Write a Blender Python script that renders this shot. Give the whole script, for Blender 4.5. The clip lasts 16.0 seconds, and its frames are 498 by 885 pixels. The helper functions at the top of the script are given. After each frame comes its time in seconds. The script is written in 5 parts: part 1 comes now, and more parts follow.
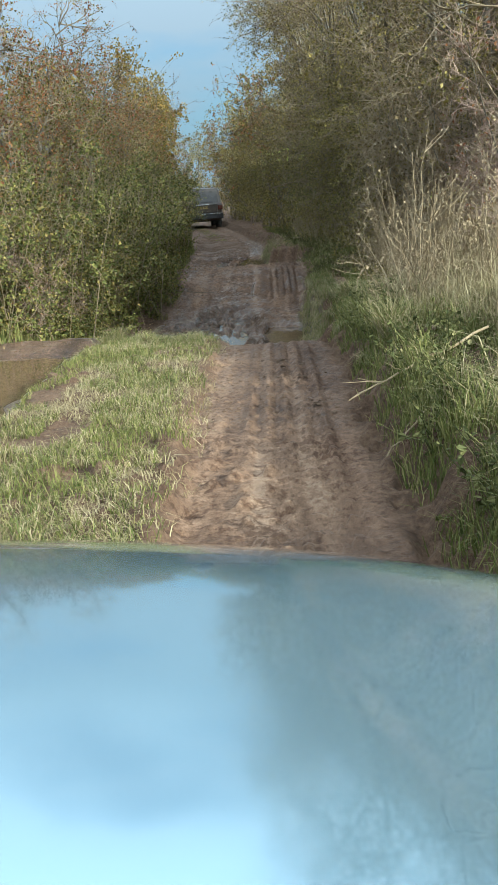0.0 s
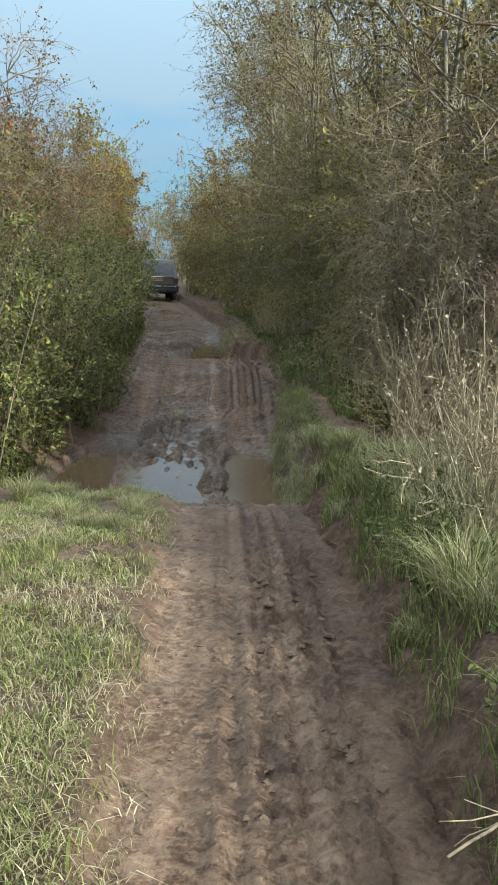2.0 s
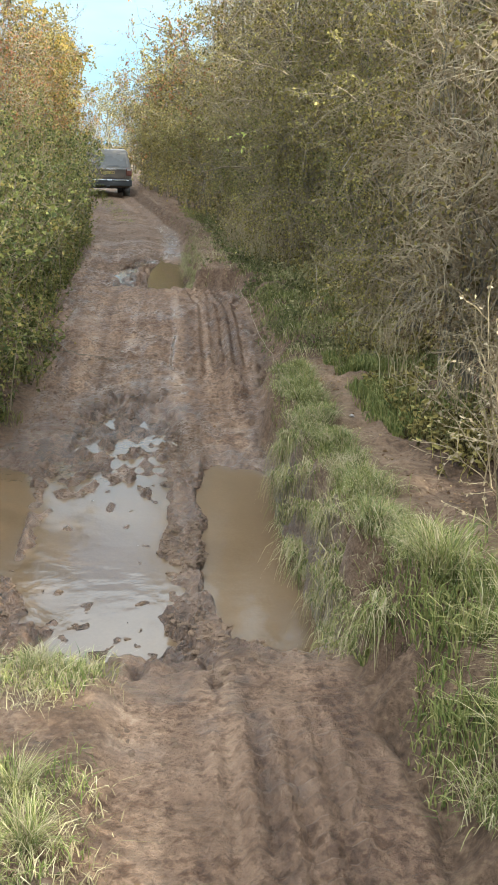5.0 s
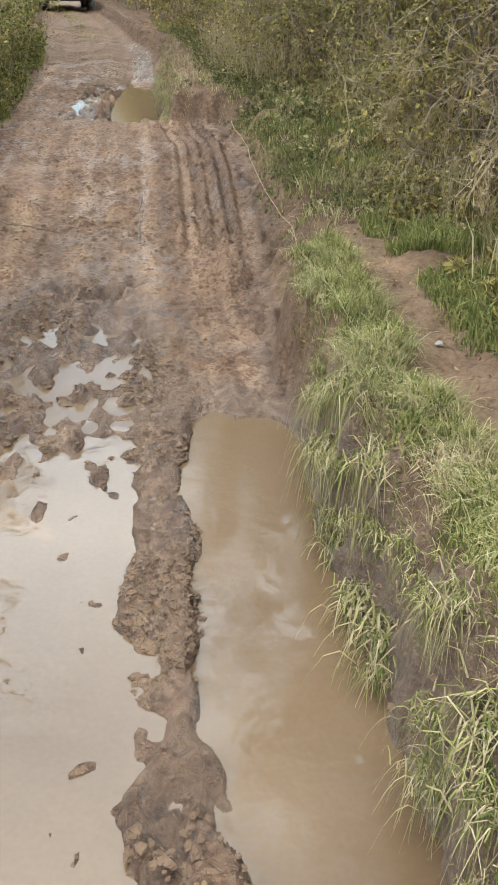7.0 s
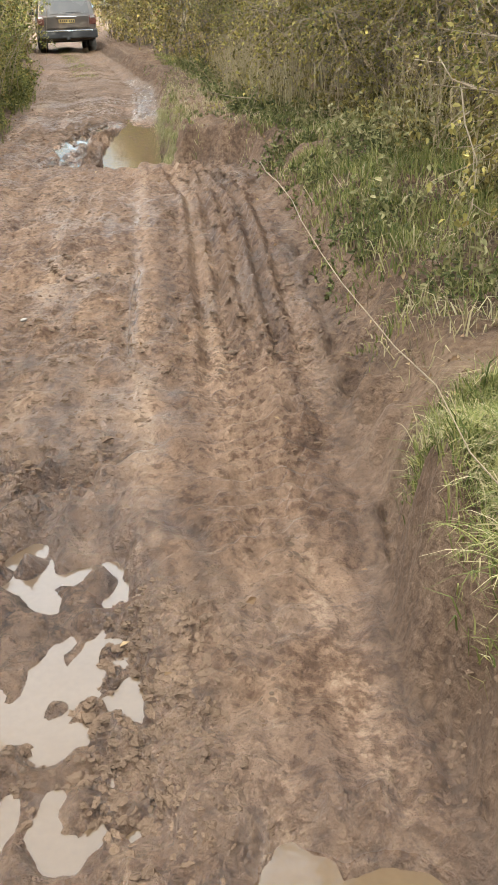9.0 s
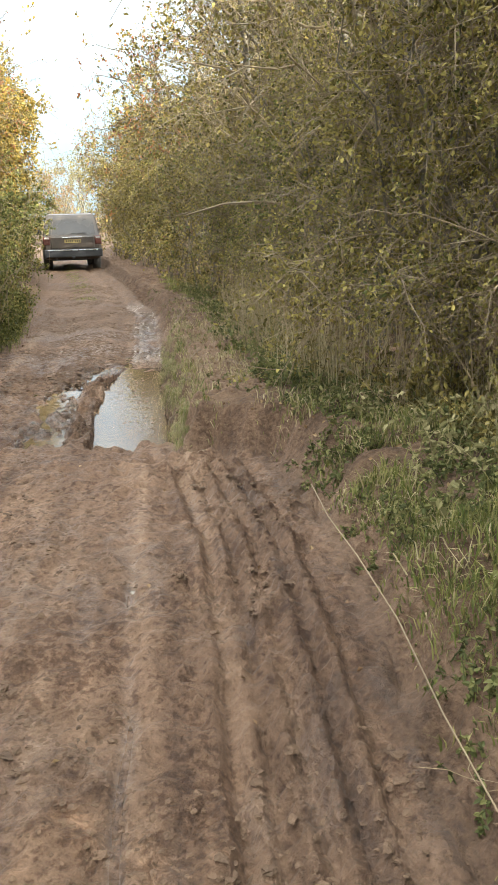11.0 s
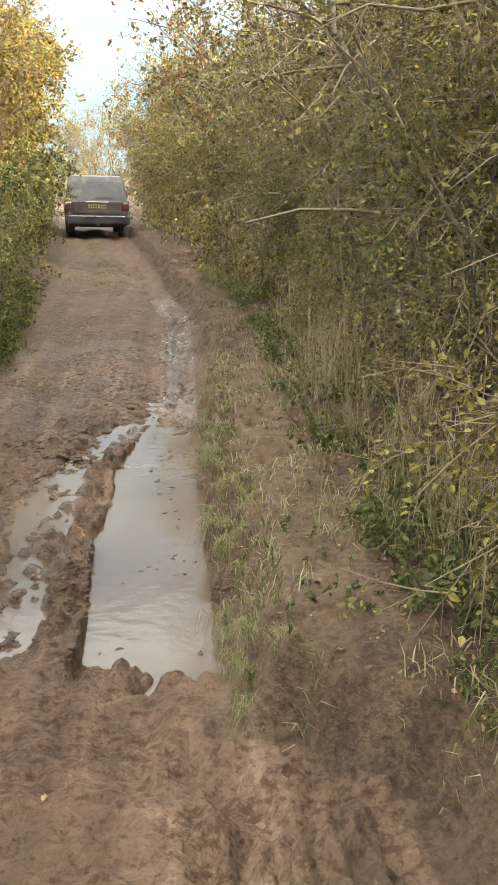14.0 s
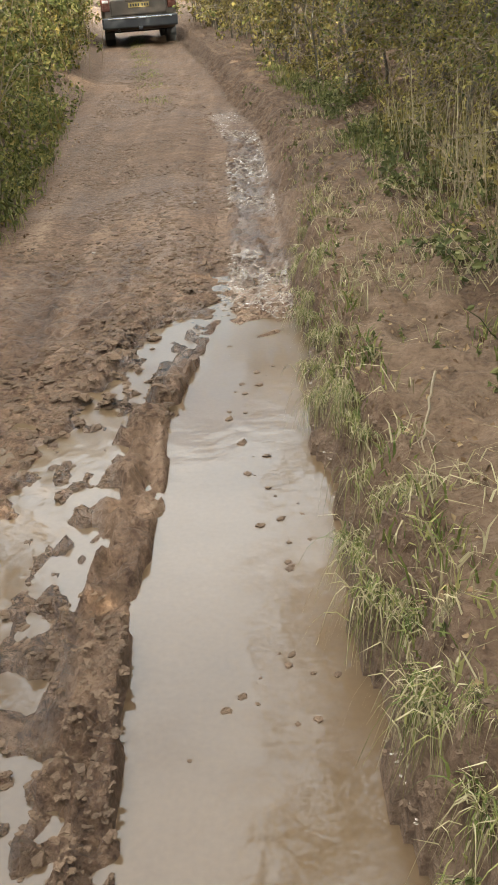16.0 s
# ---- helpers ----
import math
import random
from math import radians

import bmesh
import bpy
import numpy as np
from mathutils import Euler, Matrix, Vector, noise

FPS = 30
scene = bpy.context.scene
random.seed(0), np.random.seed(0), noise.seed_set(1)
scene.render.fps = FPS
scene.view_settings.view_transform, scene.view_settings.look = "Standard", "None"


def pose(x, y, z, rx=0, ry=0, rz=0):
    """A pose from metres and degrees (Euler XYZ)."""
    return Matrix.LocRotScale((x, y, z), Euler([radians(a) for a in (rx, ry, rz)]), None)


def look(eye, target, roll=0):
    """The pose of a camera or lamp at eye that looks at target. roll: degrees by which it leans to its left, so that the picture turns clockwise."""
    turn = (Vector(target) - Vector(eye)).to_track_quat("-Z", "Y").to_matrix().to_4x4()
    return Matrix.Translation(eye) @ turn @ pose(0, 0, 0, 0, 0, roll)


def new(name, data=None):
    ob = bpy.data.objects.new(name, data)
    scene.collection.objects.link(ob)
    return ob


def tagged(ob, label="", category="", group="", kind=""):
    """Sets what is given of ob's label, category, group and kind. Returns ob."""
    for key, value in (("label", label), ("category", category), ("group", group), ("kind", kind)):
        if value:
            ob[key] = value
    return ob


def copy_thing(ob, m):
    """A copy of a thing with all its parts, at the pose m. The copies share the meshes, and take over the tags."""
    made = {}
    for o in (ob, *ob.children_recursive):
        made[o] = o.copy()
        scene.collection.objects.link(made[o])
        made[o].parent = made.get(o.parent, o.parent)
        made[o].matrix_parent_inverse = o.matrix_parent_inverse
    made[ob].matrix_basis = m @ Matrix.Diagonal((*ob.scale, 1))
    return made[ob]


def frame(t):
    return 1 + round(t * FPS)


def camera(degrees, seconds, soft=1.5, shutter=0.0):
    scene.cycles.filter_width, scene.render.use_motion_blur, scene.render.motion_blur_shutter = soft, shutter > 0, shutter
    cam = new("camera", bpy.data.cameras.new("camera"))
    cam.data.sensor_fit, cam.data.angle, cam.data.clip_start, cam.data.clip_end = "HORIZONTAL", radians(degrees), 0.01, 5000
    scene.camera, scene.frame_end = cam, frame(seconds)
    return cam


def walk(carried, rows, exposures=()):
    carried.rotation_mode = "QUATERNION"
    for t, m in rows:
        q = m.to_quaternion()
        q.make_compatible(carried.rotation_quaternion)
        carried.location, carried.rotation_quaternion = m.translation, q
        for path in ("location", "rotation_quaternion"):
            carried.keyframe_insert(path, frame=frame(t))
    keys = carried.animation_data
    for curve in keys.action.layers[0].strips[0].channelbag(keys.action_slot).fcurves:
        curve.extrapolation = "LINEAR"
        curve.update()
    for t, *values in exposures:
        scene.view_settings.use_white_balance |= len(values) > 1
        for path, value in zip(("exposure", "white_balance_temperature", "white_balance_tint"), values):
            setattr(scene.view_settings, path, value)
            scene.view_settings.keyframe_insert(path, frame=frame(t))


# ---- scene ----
# ---- camera and its way along the lane ----
cam = camera(32.0, 16.0, 1.3)
PATH = [
    (0, (0.294, -2.128, 1.522), (0.248, -0.207, 0.968), -3.4),
    (0.5, (0.235, -1.501, 1.576), (0.221, 0.437, 1.082), -2.1),
    (1, (0.194, -0.946, 1.653), (0.221, 1.002, 1.204), -0.6),
    (1.5, (0.192, -0.412, 1.706), (0.256, 1.543, 1.289), 0.8),
    (2, (0.155, 0.116, 1.777), (0.25, 2.072, 1.371), 1.6),
    (2.5, (0.156, 0.634, 1.793), (0.275, 2.589, 1.386), 2.2),
    (3, (0.173, 1.139, 1.87), (0.303, 3.086, 1.435), 2.4),
    (3.2, (0.189, 1.333, 1.888), (0.318, 3.279, 1.443), 2.3),
    (5.3, (0.106, 3.378, 1.954), (0.308, 5.244, 1.264), 1.9),
    (5.5, (0.12, 3.593, 1.913), (0.326, 5.444, 1.185), 1.7),
    (6, (0.161, 4.139, 1.834), (0.374, 5.945, 1.001), 1.4),
    (6.5, (0.213, 4.71, 1.736), (0.424, 6.475, 0.819), 1.2),
    (7, (0.223, 5.265, 1.634), (0.43, 7.001, 0.663), 0.9),
    (7.5, (0.229, 5.832, 1.559), (0.436, 7.565, 0.582), 0.8),
    (8, (0.284, 6.393, 1.433), (0.482, 8.135, 0.472), -0.1),
    (8.5, (0.297, 6.988, 1.356), (0.479, 8.742, 0.413), -0.7),
    (9, (0.323, 7.591, 1.293), (0.488, 9.368, 0.389), -1.9),
    (9.5, (0.35, 8.208, 1.279), (0.508, 10.028, 0.466), -2.7),
    (10, (0.358, 8.836, 1.303), (0.53, 10.707, 0.618), -2.4),
    (10.2, (0.362, 9.065, 1.32), (0.541, 10.953, 0.685), -2.4),
    (12.3, (0.262, 10.363, 1.901), (0.491, 12.299, 1.456), 1.3),
    (12.5, (0.263, 10.591, 1.908), (0.492, 12.525, 1.452), 1.6),
    (13, (0.272, 11.159, 1.903), (0.492, 13.084, 1.405), 1.7),
    (13.5, (0.268, 11.766, 1.893), (0.461, 13.681, 1.351), 1.7),
    (14, (0.25, 12.349, 1.871), (0.408, 14.255, 1.286), 1.4),
    (14.5, (0.253, 12.894, 1.852), (0.365, 14.788, 1.222), 0.0),
    (15, (0.26, 13.488, 1.733), (0.325, 15.344, 0.992), -1.6),
    (15.5, (0.227, 14.121, 1.628), (0.256, 15.919, 0.752), -2.5),
    (16, (0.182, 14.794, 1.526), (0.152, 16.551, 0.571), -4.2),
]
EXPOSURE = [
    (0.0, 1.5, 5200, -2),
    (3.2, 1.62, 5000, -4),
    (5.3, 2.7, 5500, 2),
    (7.5, 3.02, 5850, 4),
    (9.2, 3.2, 6000, 6),
    (10.2, 3.05, 6000, 6),
    (12.3, 2.7, 6000, 4),
    (16.0, 2.86, 6050, 4),
]
walk(cam, [(t, look(eye, target, roll)) for t, eye, target, roll in PATH], EXPOSURE)

# ---- sky and sun ----
SUN_FROM = Vector((0.81, -0.50, 0.42)).normalized()
world = bpy.data.worlds.new("sky")
scene.world = world
world.use_nodes = True
wn, wl = world.node_tree.nodes, world.node_tree.links
wn.clear()
sky = wn.new("ShaderNodeTexSky")
sky.sky_type, sky.sun_disc = "NISHITA", False
sky.sun_elevation = math.asin(SUN_FROM.z)
sky.sun_rotation = math.atan2(SUN_FROM.x, SUN_FROM.y)
co = wn.new("ShaderNodeTexCoord")
mp = wn.new("ShaderNodeMapping")
mp.inputs["Scale"].default_value = (1.6, 1.6, 5.5)
cl = wn.new("ShaderNodeTexNoise")
cl.inputs["Scale"].default_value, cl.inputs["Detail"].default_value, cl.inputs["Roughness"].default_value = 1.5, 7, 0.55
rp = wn.new("ShaderNodeValToRGB")
rp.color_ramp.elements[0].position, rp.color_ramp.elements[1].position = 0.39, 0.60
mx = wn.new("ShaderNodeMixRGB")
# thin cloud, brighter overhead than towards the horizon
xyz = wn.new("ShaderNodeSeparateXYZ")
wl.new(co.outputs["Generated"], xyz.inputs["Vector"])
cr = wn.new("ShaderNodeValToRGB")
cr.color_ramp.elements[0].position, cr.color_ramp.elements[0].color = 0.0, (0.118, 0.136, 0.144, 1)
cr.color_ramp.elements[1].position, cr.color_ramp.elements[1].color = 0.58, (1.0, 1.0, 1.0, 1)
mid_stop = cr.color_ramp.elements.new(0.34)
mid_stop.color = (0.26, 0.282, 0.293, 1)
wl.new(xyz.outputs["Z"], cr.inputs["Fac"])
sc = wn.new("ShaderNodeVectorMath")
sc.operation = "SCALE"
sc.inputs["Scale"].default_value = 15.0
wl.new(cr.outputs["Color"], sc.inputs[0])
wl.new(sc.outputs["Vector"], mx.inputs["Color2"])
bg = wn.new("ShaderNodeBackground")
bg.inputs["Strength"].default_value = 0.07
wo = wn.new("ShaderNodeOutputWorld")
wl.new(co.outputs["Generated"], mp.inputs["Vector"])
wl.new(mp.outputs["Vector"], cl.inputs["Vector"])
cover = wn.new("ShaderNodeMath")
cover.operation = "MULTIPLY_ADD"
cover.inputs[1].default_value = 0.35
wl.new(xyz.outputs["Z"], cover.inputs[0])
wl.new(cl.outputs["Fac"], cover.inputs[2])
wl.new(cover.outputs[0], rp.inputs["Fac"])
wl.new(rp.outputs["Color"], mx.inputs["Fac"])
thin = wn.new("ShaderNodeVectorMath")
thin.operation = "SCALE"
thin.inputs["Scale"].default_value = 0.75
wl.new(sky.outputs["Color"], thin.inputs[0])
low = wn.new("ShaderNodeMapRange")
low.inputs["From Min"].default_value, low.inputs["From Max"].default_value = 0.04, 0.26
low.inputs["To Min"].default_value, low.inputs["To Max"].default_value = 0.8, 0.0
wl.new(xyz.outputs["Z"], low.inputs["Value"])
blue = wn.new("ShaderNodeMixRGB")
blue.inputs["Color2"].default_value = (1.18, 1.95, 2.45, 1)
wl.new(low.outputs["Result"], blue.inputs["Fac"])
wl.new(thin.outputs["Vector"], blue.inputs["Color1"])
wl.new(blue.outputs["Color"], mx.inputs["Color1"])
wl.new(mx.outputs["Color"], bg.inputs["Color"])
wl.new(bg.outputs["Background"], wo.inputs["Surface"])
sun = new("sun", bpy.data.lights.new("sun", "SUN"))
sun.data.energy, sun.data.angle, sun.data.color = 5.0, radians(0.6), (1.0, 0.90, 0.74)
sun.matrix_world = look((0, 0, 30), Vector((0, 0, 30)) - SUN_FROM)


# ---- materials ----
def ramp(nodes, stops):
    r = nodes.new("ShaderNodeValToRGB")
    el = r.color_ramp.elements
    while len(el) < len(stops):
        el.new(0.5)
    for e, (p, c) in zip(el, stops):
        e.position, e.color = p, (*c, 1)
    return r


def surface(name, stops, scale=6.0, rough=(0.6, 0.9), bump=0.3, fine=60.0, metal=0.0, spec=0.4, coat=0.0, by="noise"):
    """A Principled surface whose colour runs over stops by a coarse noise, with a fine relief."""
    m = bpy.data.materials.new(name)
    m.use_nodes = True
    n, l = m.node_tree.nodes, m.node_tree.links
    p = n["Principled BSDF"]
    c = n.new("ShaderNodeTexCoord")
    a = n.new("ShaderNodeTexNoise")
    a.inputs["Scale"].default_value, a.inputs["Detail"].default_value = scale, 6
    b = n.new("ShaderNodeTexNoise")
    b.inputs["Scale"].default_value, b.inputs["Detail"].default_value = fine, 4
    l.new(c.outputs["Object"], a.inputs["Vector"])
    l.new(c.outputs["Object"], b.inputs["Vector"])
    r = ramp(n, stops)
    if by == "island":
        g = n.new("ShaderNodeNewGeometry")
        mix = n.new("ShaderNodeMath")
        mix.operation = "MULTIPLY_ADD"
        l.new(g.outputs["Random Per Island"], mix.inputs[0])
        mix.inputs[1].default_value = 0.75
        sc = n.new("ShaderNodeMath")
        sc.operation = "MULTIPLY"
        sc.inputs[1].default_value = 0.25
        l.new(a.outputs["Fac"], sc.inputs[0])
        l.new(sc.outputs[0], mix.inputs[2])
        l.new(mix.outputs[0], r.inputs["Fac"])
    else:
        mix = n.new("ShaderNodeMath")
        mix.operation = "MULTIPLY_ADD"
        l.new(b.outputs["Fac"], mix.inputs[0])
        mix.inputs[1].default_value = 0.35
        sc = n.new("ShaderNodeMath")
        sc.operation = "MULTIPLY_ADD"
        sc.inputs[1].default_value, sc.inputs[2].default_value = 1.3, -0.32
        l.new(a.outputs["Fac"], sc.inputs[0])
        l.new(sc.outputs[0], mix.inputs[2])
        l.new(mix.outputs[0], r.inputs["Fac"])
    l.new(r.outputs["Color"], p.inputs["Base Color"])
    rr = n.new("ShaderNodeMapRange")
    rr.inputs["To Min"].default_value, rr.inputs["To Max"].default_value = rough
    rr.inputs["From Min"].default_value, rr.inputs["From Max"].default_value = 0.35, 0.65
    l.new(a.outputs["Fac"], rr.inputs["Value"])
    l.new(rr.outputs["Result"], p.inputs["Roughness"])
    p.inputs["Metallic"].default_value, p.inputs["Specular IOR Level"].default_value = metal, spec
    p.inputs["Coat Weight"].default_value, p.inputs["Coat Roughness"].default_value = coat, 0.03
    if bump:
        bp = n.new("ShaderNodeBump")
        bp.inputs["Strength"].default_value, bp.inputs["Distance"].default_value = bump, 0.01
        l.new(b.outputs["Fac"], bp.inputs["Height"])
        l.new(bp.outputs["Normal"], p.inputs["Normal"])
    return m


def leafy(name, stops, through_light=0.35, scale=0.8):
    """Leaves and blades: each takes its own tint from stops; some light comes through."""
    m = surface(name, stops, scale=scale, rough=(0.6, 0.85), bump=0, by="island", spec=0.16)
    n, l = m.node_tree.nodes, m.node_tree.links
    p, out = n["Principled BSDF"], n["Material Output"]
    t = n.new("ShaderNodeBsdfTranslucent")
    s = n.new("ShaderNodeMixShader")
    s.inputs["Fac"].default_value = through_light
    l.new(p.inputs["Base Color"].links[0].from_socket, t.inputs["Color"])
    l.new(p.outputs["BSDF"], s.inputs[1])
    l.new(t.outputs["BSDF"], s.inputs[2])
    l.new(s.outputs["Shader"], out.inputs["Surface"])
    return m


BRAMBLE = leafy("bramble_leaf", [(0, (0.020, 0.024, 0.008)), (0.42, (0.090, 0.095, 0.024)), (0.72, (0.178, 0.166, 0.044)), (0.88, (0.235, 0.175, 0.055)), (0.96, (0.27, 0.215, 0.05)), (1, (0.34, 0.29, 0.06))], 0.28)
HAWTHORN = leafy("hawthorn_leaf", [(0, (0.022, 0.021, 0.006)), (0.4, (0.102, 0.084, 0.021)), (0.75, (0.185, 0.138, 0.036)), (1, (0.27, 0.20, 0.05))], 0.26)
RUSSET = leafy("russet_leaf", [(0, (0.09, 0.05, 0.025)), (0.4, (0.19, 0.075, 0.035)), (0.75, (0.26, 0.11, 0.04)), (1, (0.28, 0.18, 0.06))], 0.4)
GOLD = leafy("gold_leaf", [(0, (0.09, 0.075, 0.016)), (0.5, (0.175, 0.118, 0.022)), (1, (0.25, 0.150, 0.028))], 0.4)
OLIVE = leafy("olive_leaf", [(0, (0.026, 0.022, 0.008)), (0.40, (0.118, 0.093, 0.026)), (0.75, (0.232, 0.182, 0.052)), (1, (0.37, 0.295, 0.10))], 0.30)
GRASS = leafy("grass_blade", [(0, (0.040, 0.056, 0.014)), (0.40, (0.100, 0.110, 0.025)), (0.66, (0.170, 0.160, 0.048)), (0.86, (0.24, 0.21, 0.080)), (1, (0.36, 0.31, 0.15))], 0.25)
STRAW = leafy("dry_grass", [(0, (0.13, 0.10, 0.05)), (0.5, (0.25, 0.20, 0.105)), (1, (0.40, 0.34, 0.20))], 0.25)
HERB = leafy("herb_leaf", [(0, (0.028, 0.032, 0.010)), (0.5, (0.084, 0.088, 0.026)), (0.8, (0.150, 0.140, 0.048)), (1, (0.27, 0.235, 0.11))], 0.26)
DRY_LEAF = leafy("withered_leaf", [(0, (0.06, 0.040, 0.018)), (0.5, (0.155, 0.105, 0.048)), (1, (0.30, 0.225, 0.11))], 0.25)
PALE_LEAF = leafy("pale_withered_leaf", [(0, (0.10, 0.09, 0.035)), (0.6, (0.20, 0.175, 0.075)), (1, (0.32, 0.275, 0.14))], 0.25)
LITTER = leafy("leaf_litter", [(0, (0.07, 0.04, 0.022)), (0.5, (0.15, 0.09, 0.045)), (1, (0.28, 0.20, 0.10))], 0.05)
TWIG = surface("twig_bark", [(0, (0.080, 0.056, 0.030)), (0.6, (0.178, 0.130, 0.072)), (1, (0.34, 0.265, 0.16))], scale=1.5, bump=0.2, fine=90)
PINK_TWIG = surface("grey_pink_twig", [(0, (0.14, 0.096, 0.070)), (0.6, (0.25, 0.170, 0.122)), (1, (0.37, 0.275, 0.20))], scale=1.5, bump=0.2, fine=90)
TAN_TWIG = surface("tan_twig", [(0, (0.12, 0.085, 0.047)), (0.6, (0.24, 0.18, 0.10)), (1, (0.40, 0.32, 0.20))], scale=1.5, bump=0.2, fine=90)
BARK = surface("bark", [(0, (0.045, 0.036, 0.024)), (0.5, (0.09, 0.073, 0.047)), (1, (0.14, 0.122, 0.078))], scale=7, bump=0.6, fine=40)
# olive leaf brightened, with the near hedge's light put into its colour
LIT_OLIVE = leafy("lit_olive_leaf", [(0, (0.045, 0.040, 0.012)), (0.35, (0.150, 0.125, 0.035)), (0.7, (0.285, 0.235, 0.062)), (1, (0.43, 0.36, 0.13))], 0.42)
STALK = surface("dry_stalk", [(0, (0.12, 0.084, 0.044)), (0.6, (0.225, 0.166, 0.088)), (1, (0.36, 0.285, 0.165))], scale=3, bump=0.1, fine=80)


# ---- the lane's plan ----
def table(text):
    rows = [tuple(float(v) for v in part.split(":")) for part in text.split()]
    return np.array([r[0] for r in rows]), np.array([r[1] for r in rows])


RIGHT = table("-40:0.7 2:0.74 5.3:0.80 9:0.80 11:0.98 13:1.0 14.35:0.9 14.75:0.44 17:0.39 20:0.42 24:0.38 26.5:0.1 30:-0.2 36:-0.9 43:-1.7 50:-2.8 60:-4.5 80:-9 150:-27 2000:-700")
LEFT = table("-40:-2.3 5:-2.15 6:-1.6 7:-1.35 9:-1.0 11:-0.97 13:-1.1 17:-1.3 22:-1.5 26:-1.9 30:-2.1 36:-2.8 43:-3.7 50:-4.8 60:-6.5 80:-11 150:-29 2000:-702")
LEVEL = table("-40:0.42 3:0.42 4.2:0.38 5.5:0.22 6.4:0.02 7:-0.055 8.6:-0.06 9.4:-0.06 10.3:0.0 11.4:0.09 12.2:0.22 13:0.25 14.4:0.20 15.3:0.11 16.0:0.07 17:0.05 19:0.05 20:0.05 28:0.0 2000:0.0")
BANK = table("-40:0.25 3:0.25 5:0.22 6:0.42 7:0.45 9.2:0.45 10.0:0.30 10.8:0.22 12:0.20 14:0.24 14.8:0.30 17:0.31 19:0.26 24:0.22 40:0.2 2000:0.2")
STEEP = table("-40:0.35 5:0.30 6.2:0.16 9.3:0.16 10.2:0.35 13.8:0.35 14.4:0.17 19:0.15 24:0.30 2000:0.4")
WATER_A, WATER_B = -0.12, 0.0


def along(tab, y):
    return np.interp(y, tab[0], tab[1])


def smooth(a, b, v):
    t = np.clip((v - a) / (b - a), 0, 1)
    return t * t * (3 - 2 * t)


def lattice(seed):
    """A smooth random field over the plane, periodic over 256 cells."""
    g = np.random.RandomState(seed).rand(256, 256)

    turn = 0.4 + 0.9 * seed
    ct, st = math.cos(turn), math.sin(turn)

    def value(x, y):
        x, y = x * ct - y * st, x * st + y * ct
        i, j = np.floor(x).astype(int), np.floor(y).astype(int)
        u, v = x - i, y - j
        u, v = u * u * (3 - 2 * u), v * v * (3 - 2 * v)
        a, b = g[i % 256, j % 256], g[(i + 1) % 256, j % 256]
        c, d = g[i % 256, (j + 1) % 256], g[(i + 1) % 256, (j + 1) % 256]
        return (a * (1 - u) + b * u) * (1 - v) + (c * (1 - u) + d * u) * v - 0.5

    return value


F1, F2, F3, F4, F5 = (lattice(i) for i in range(1, 6))


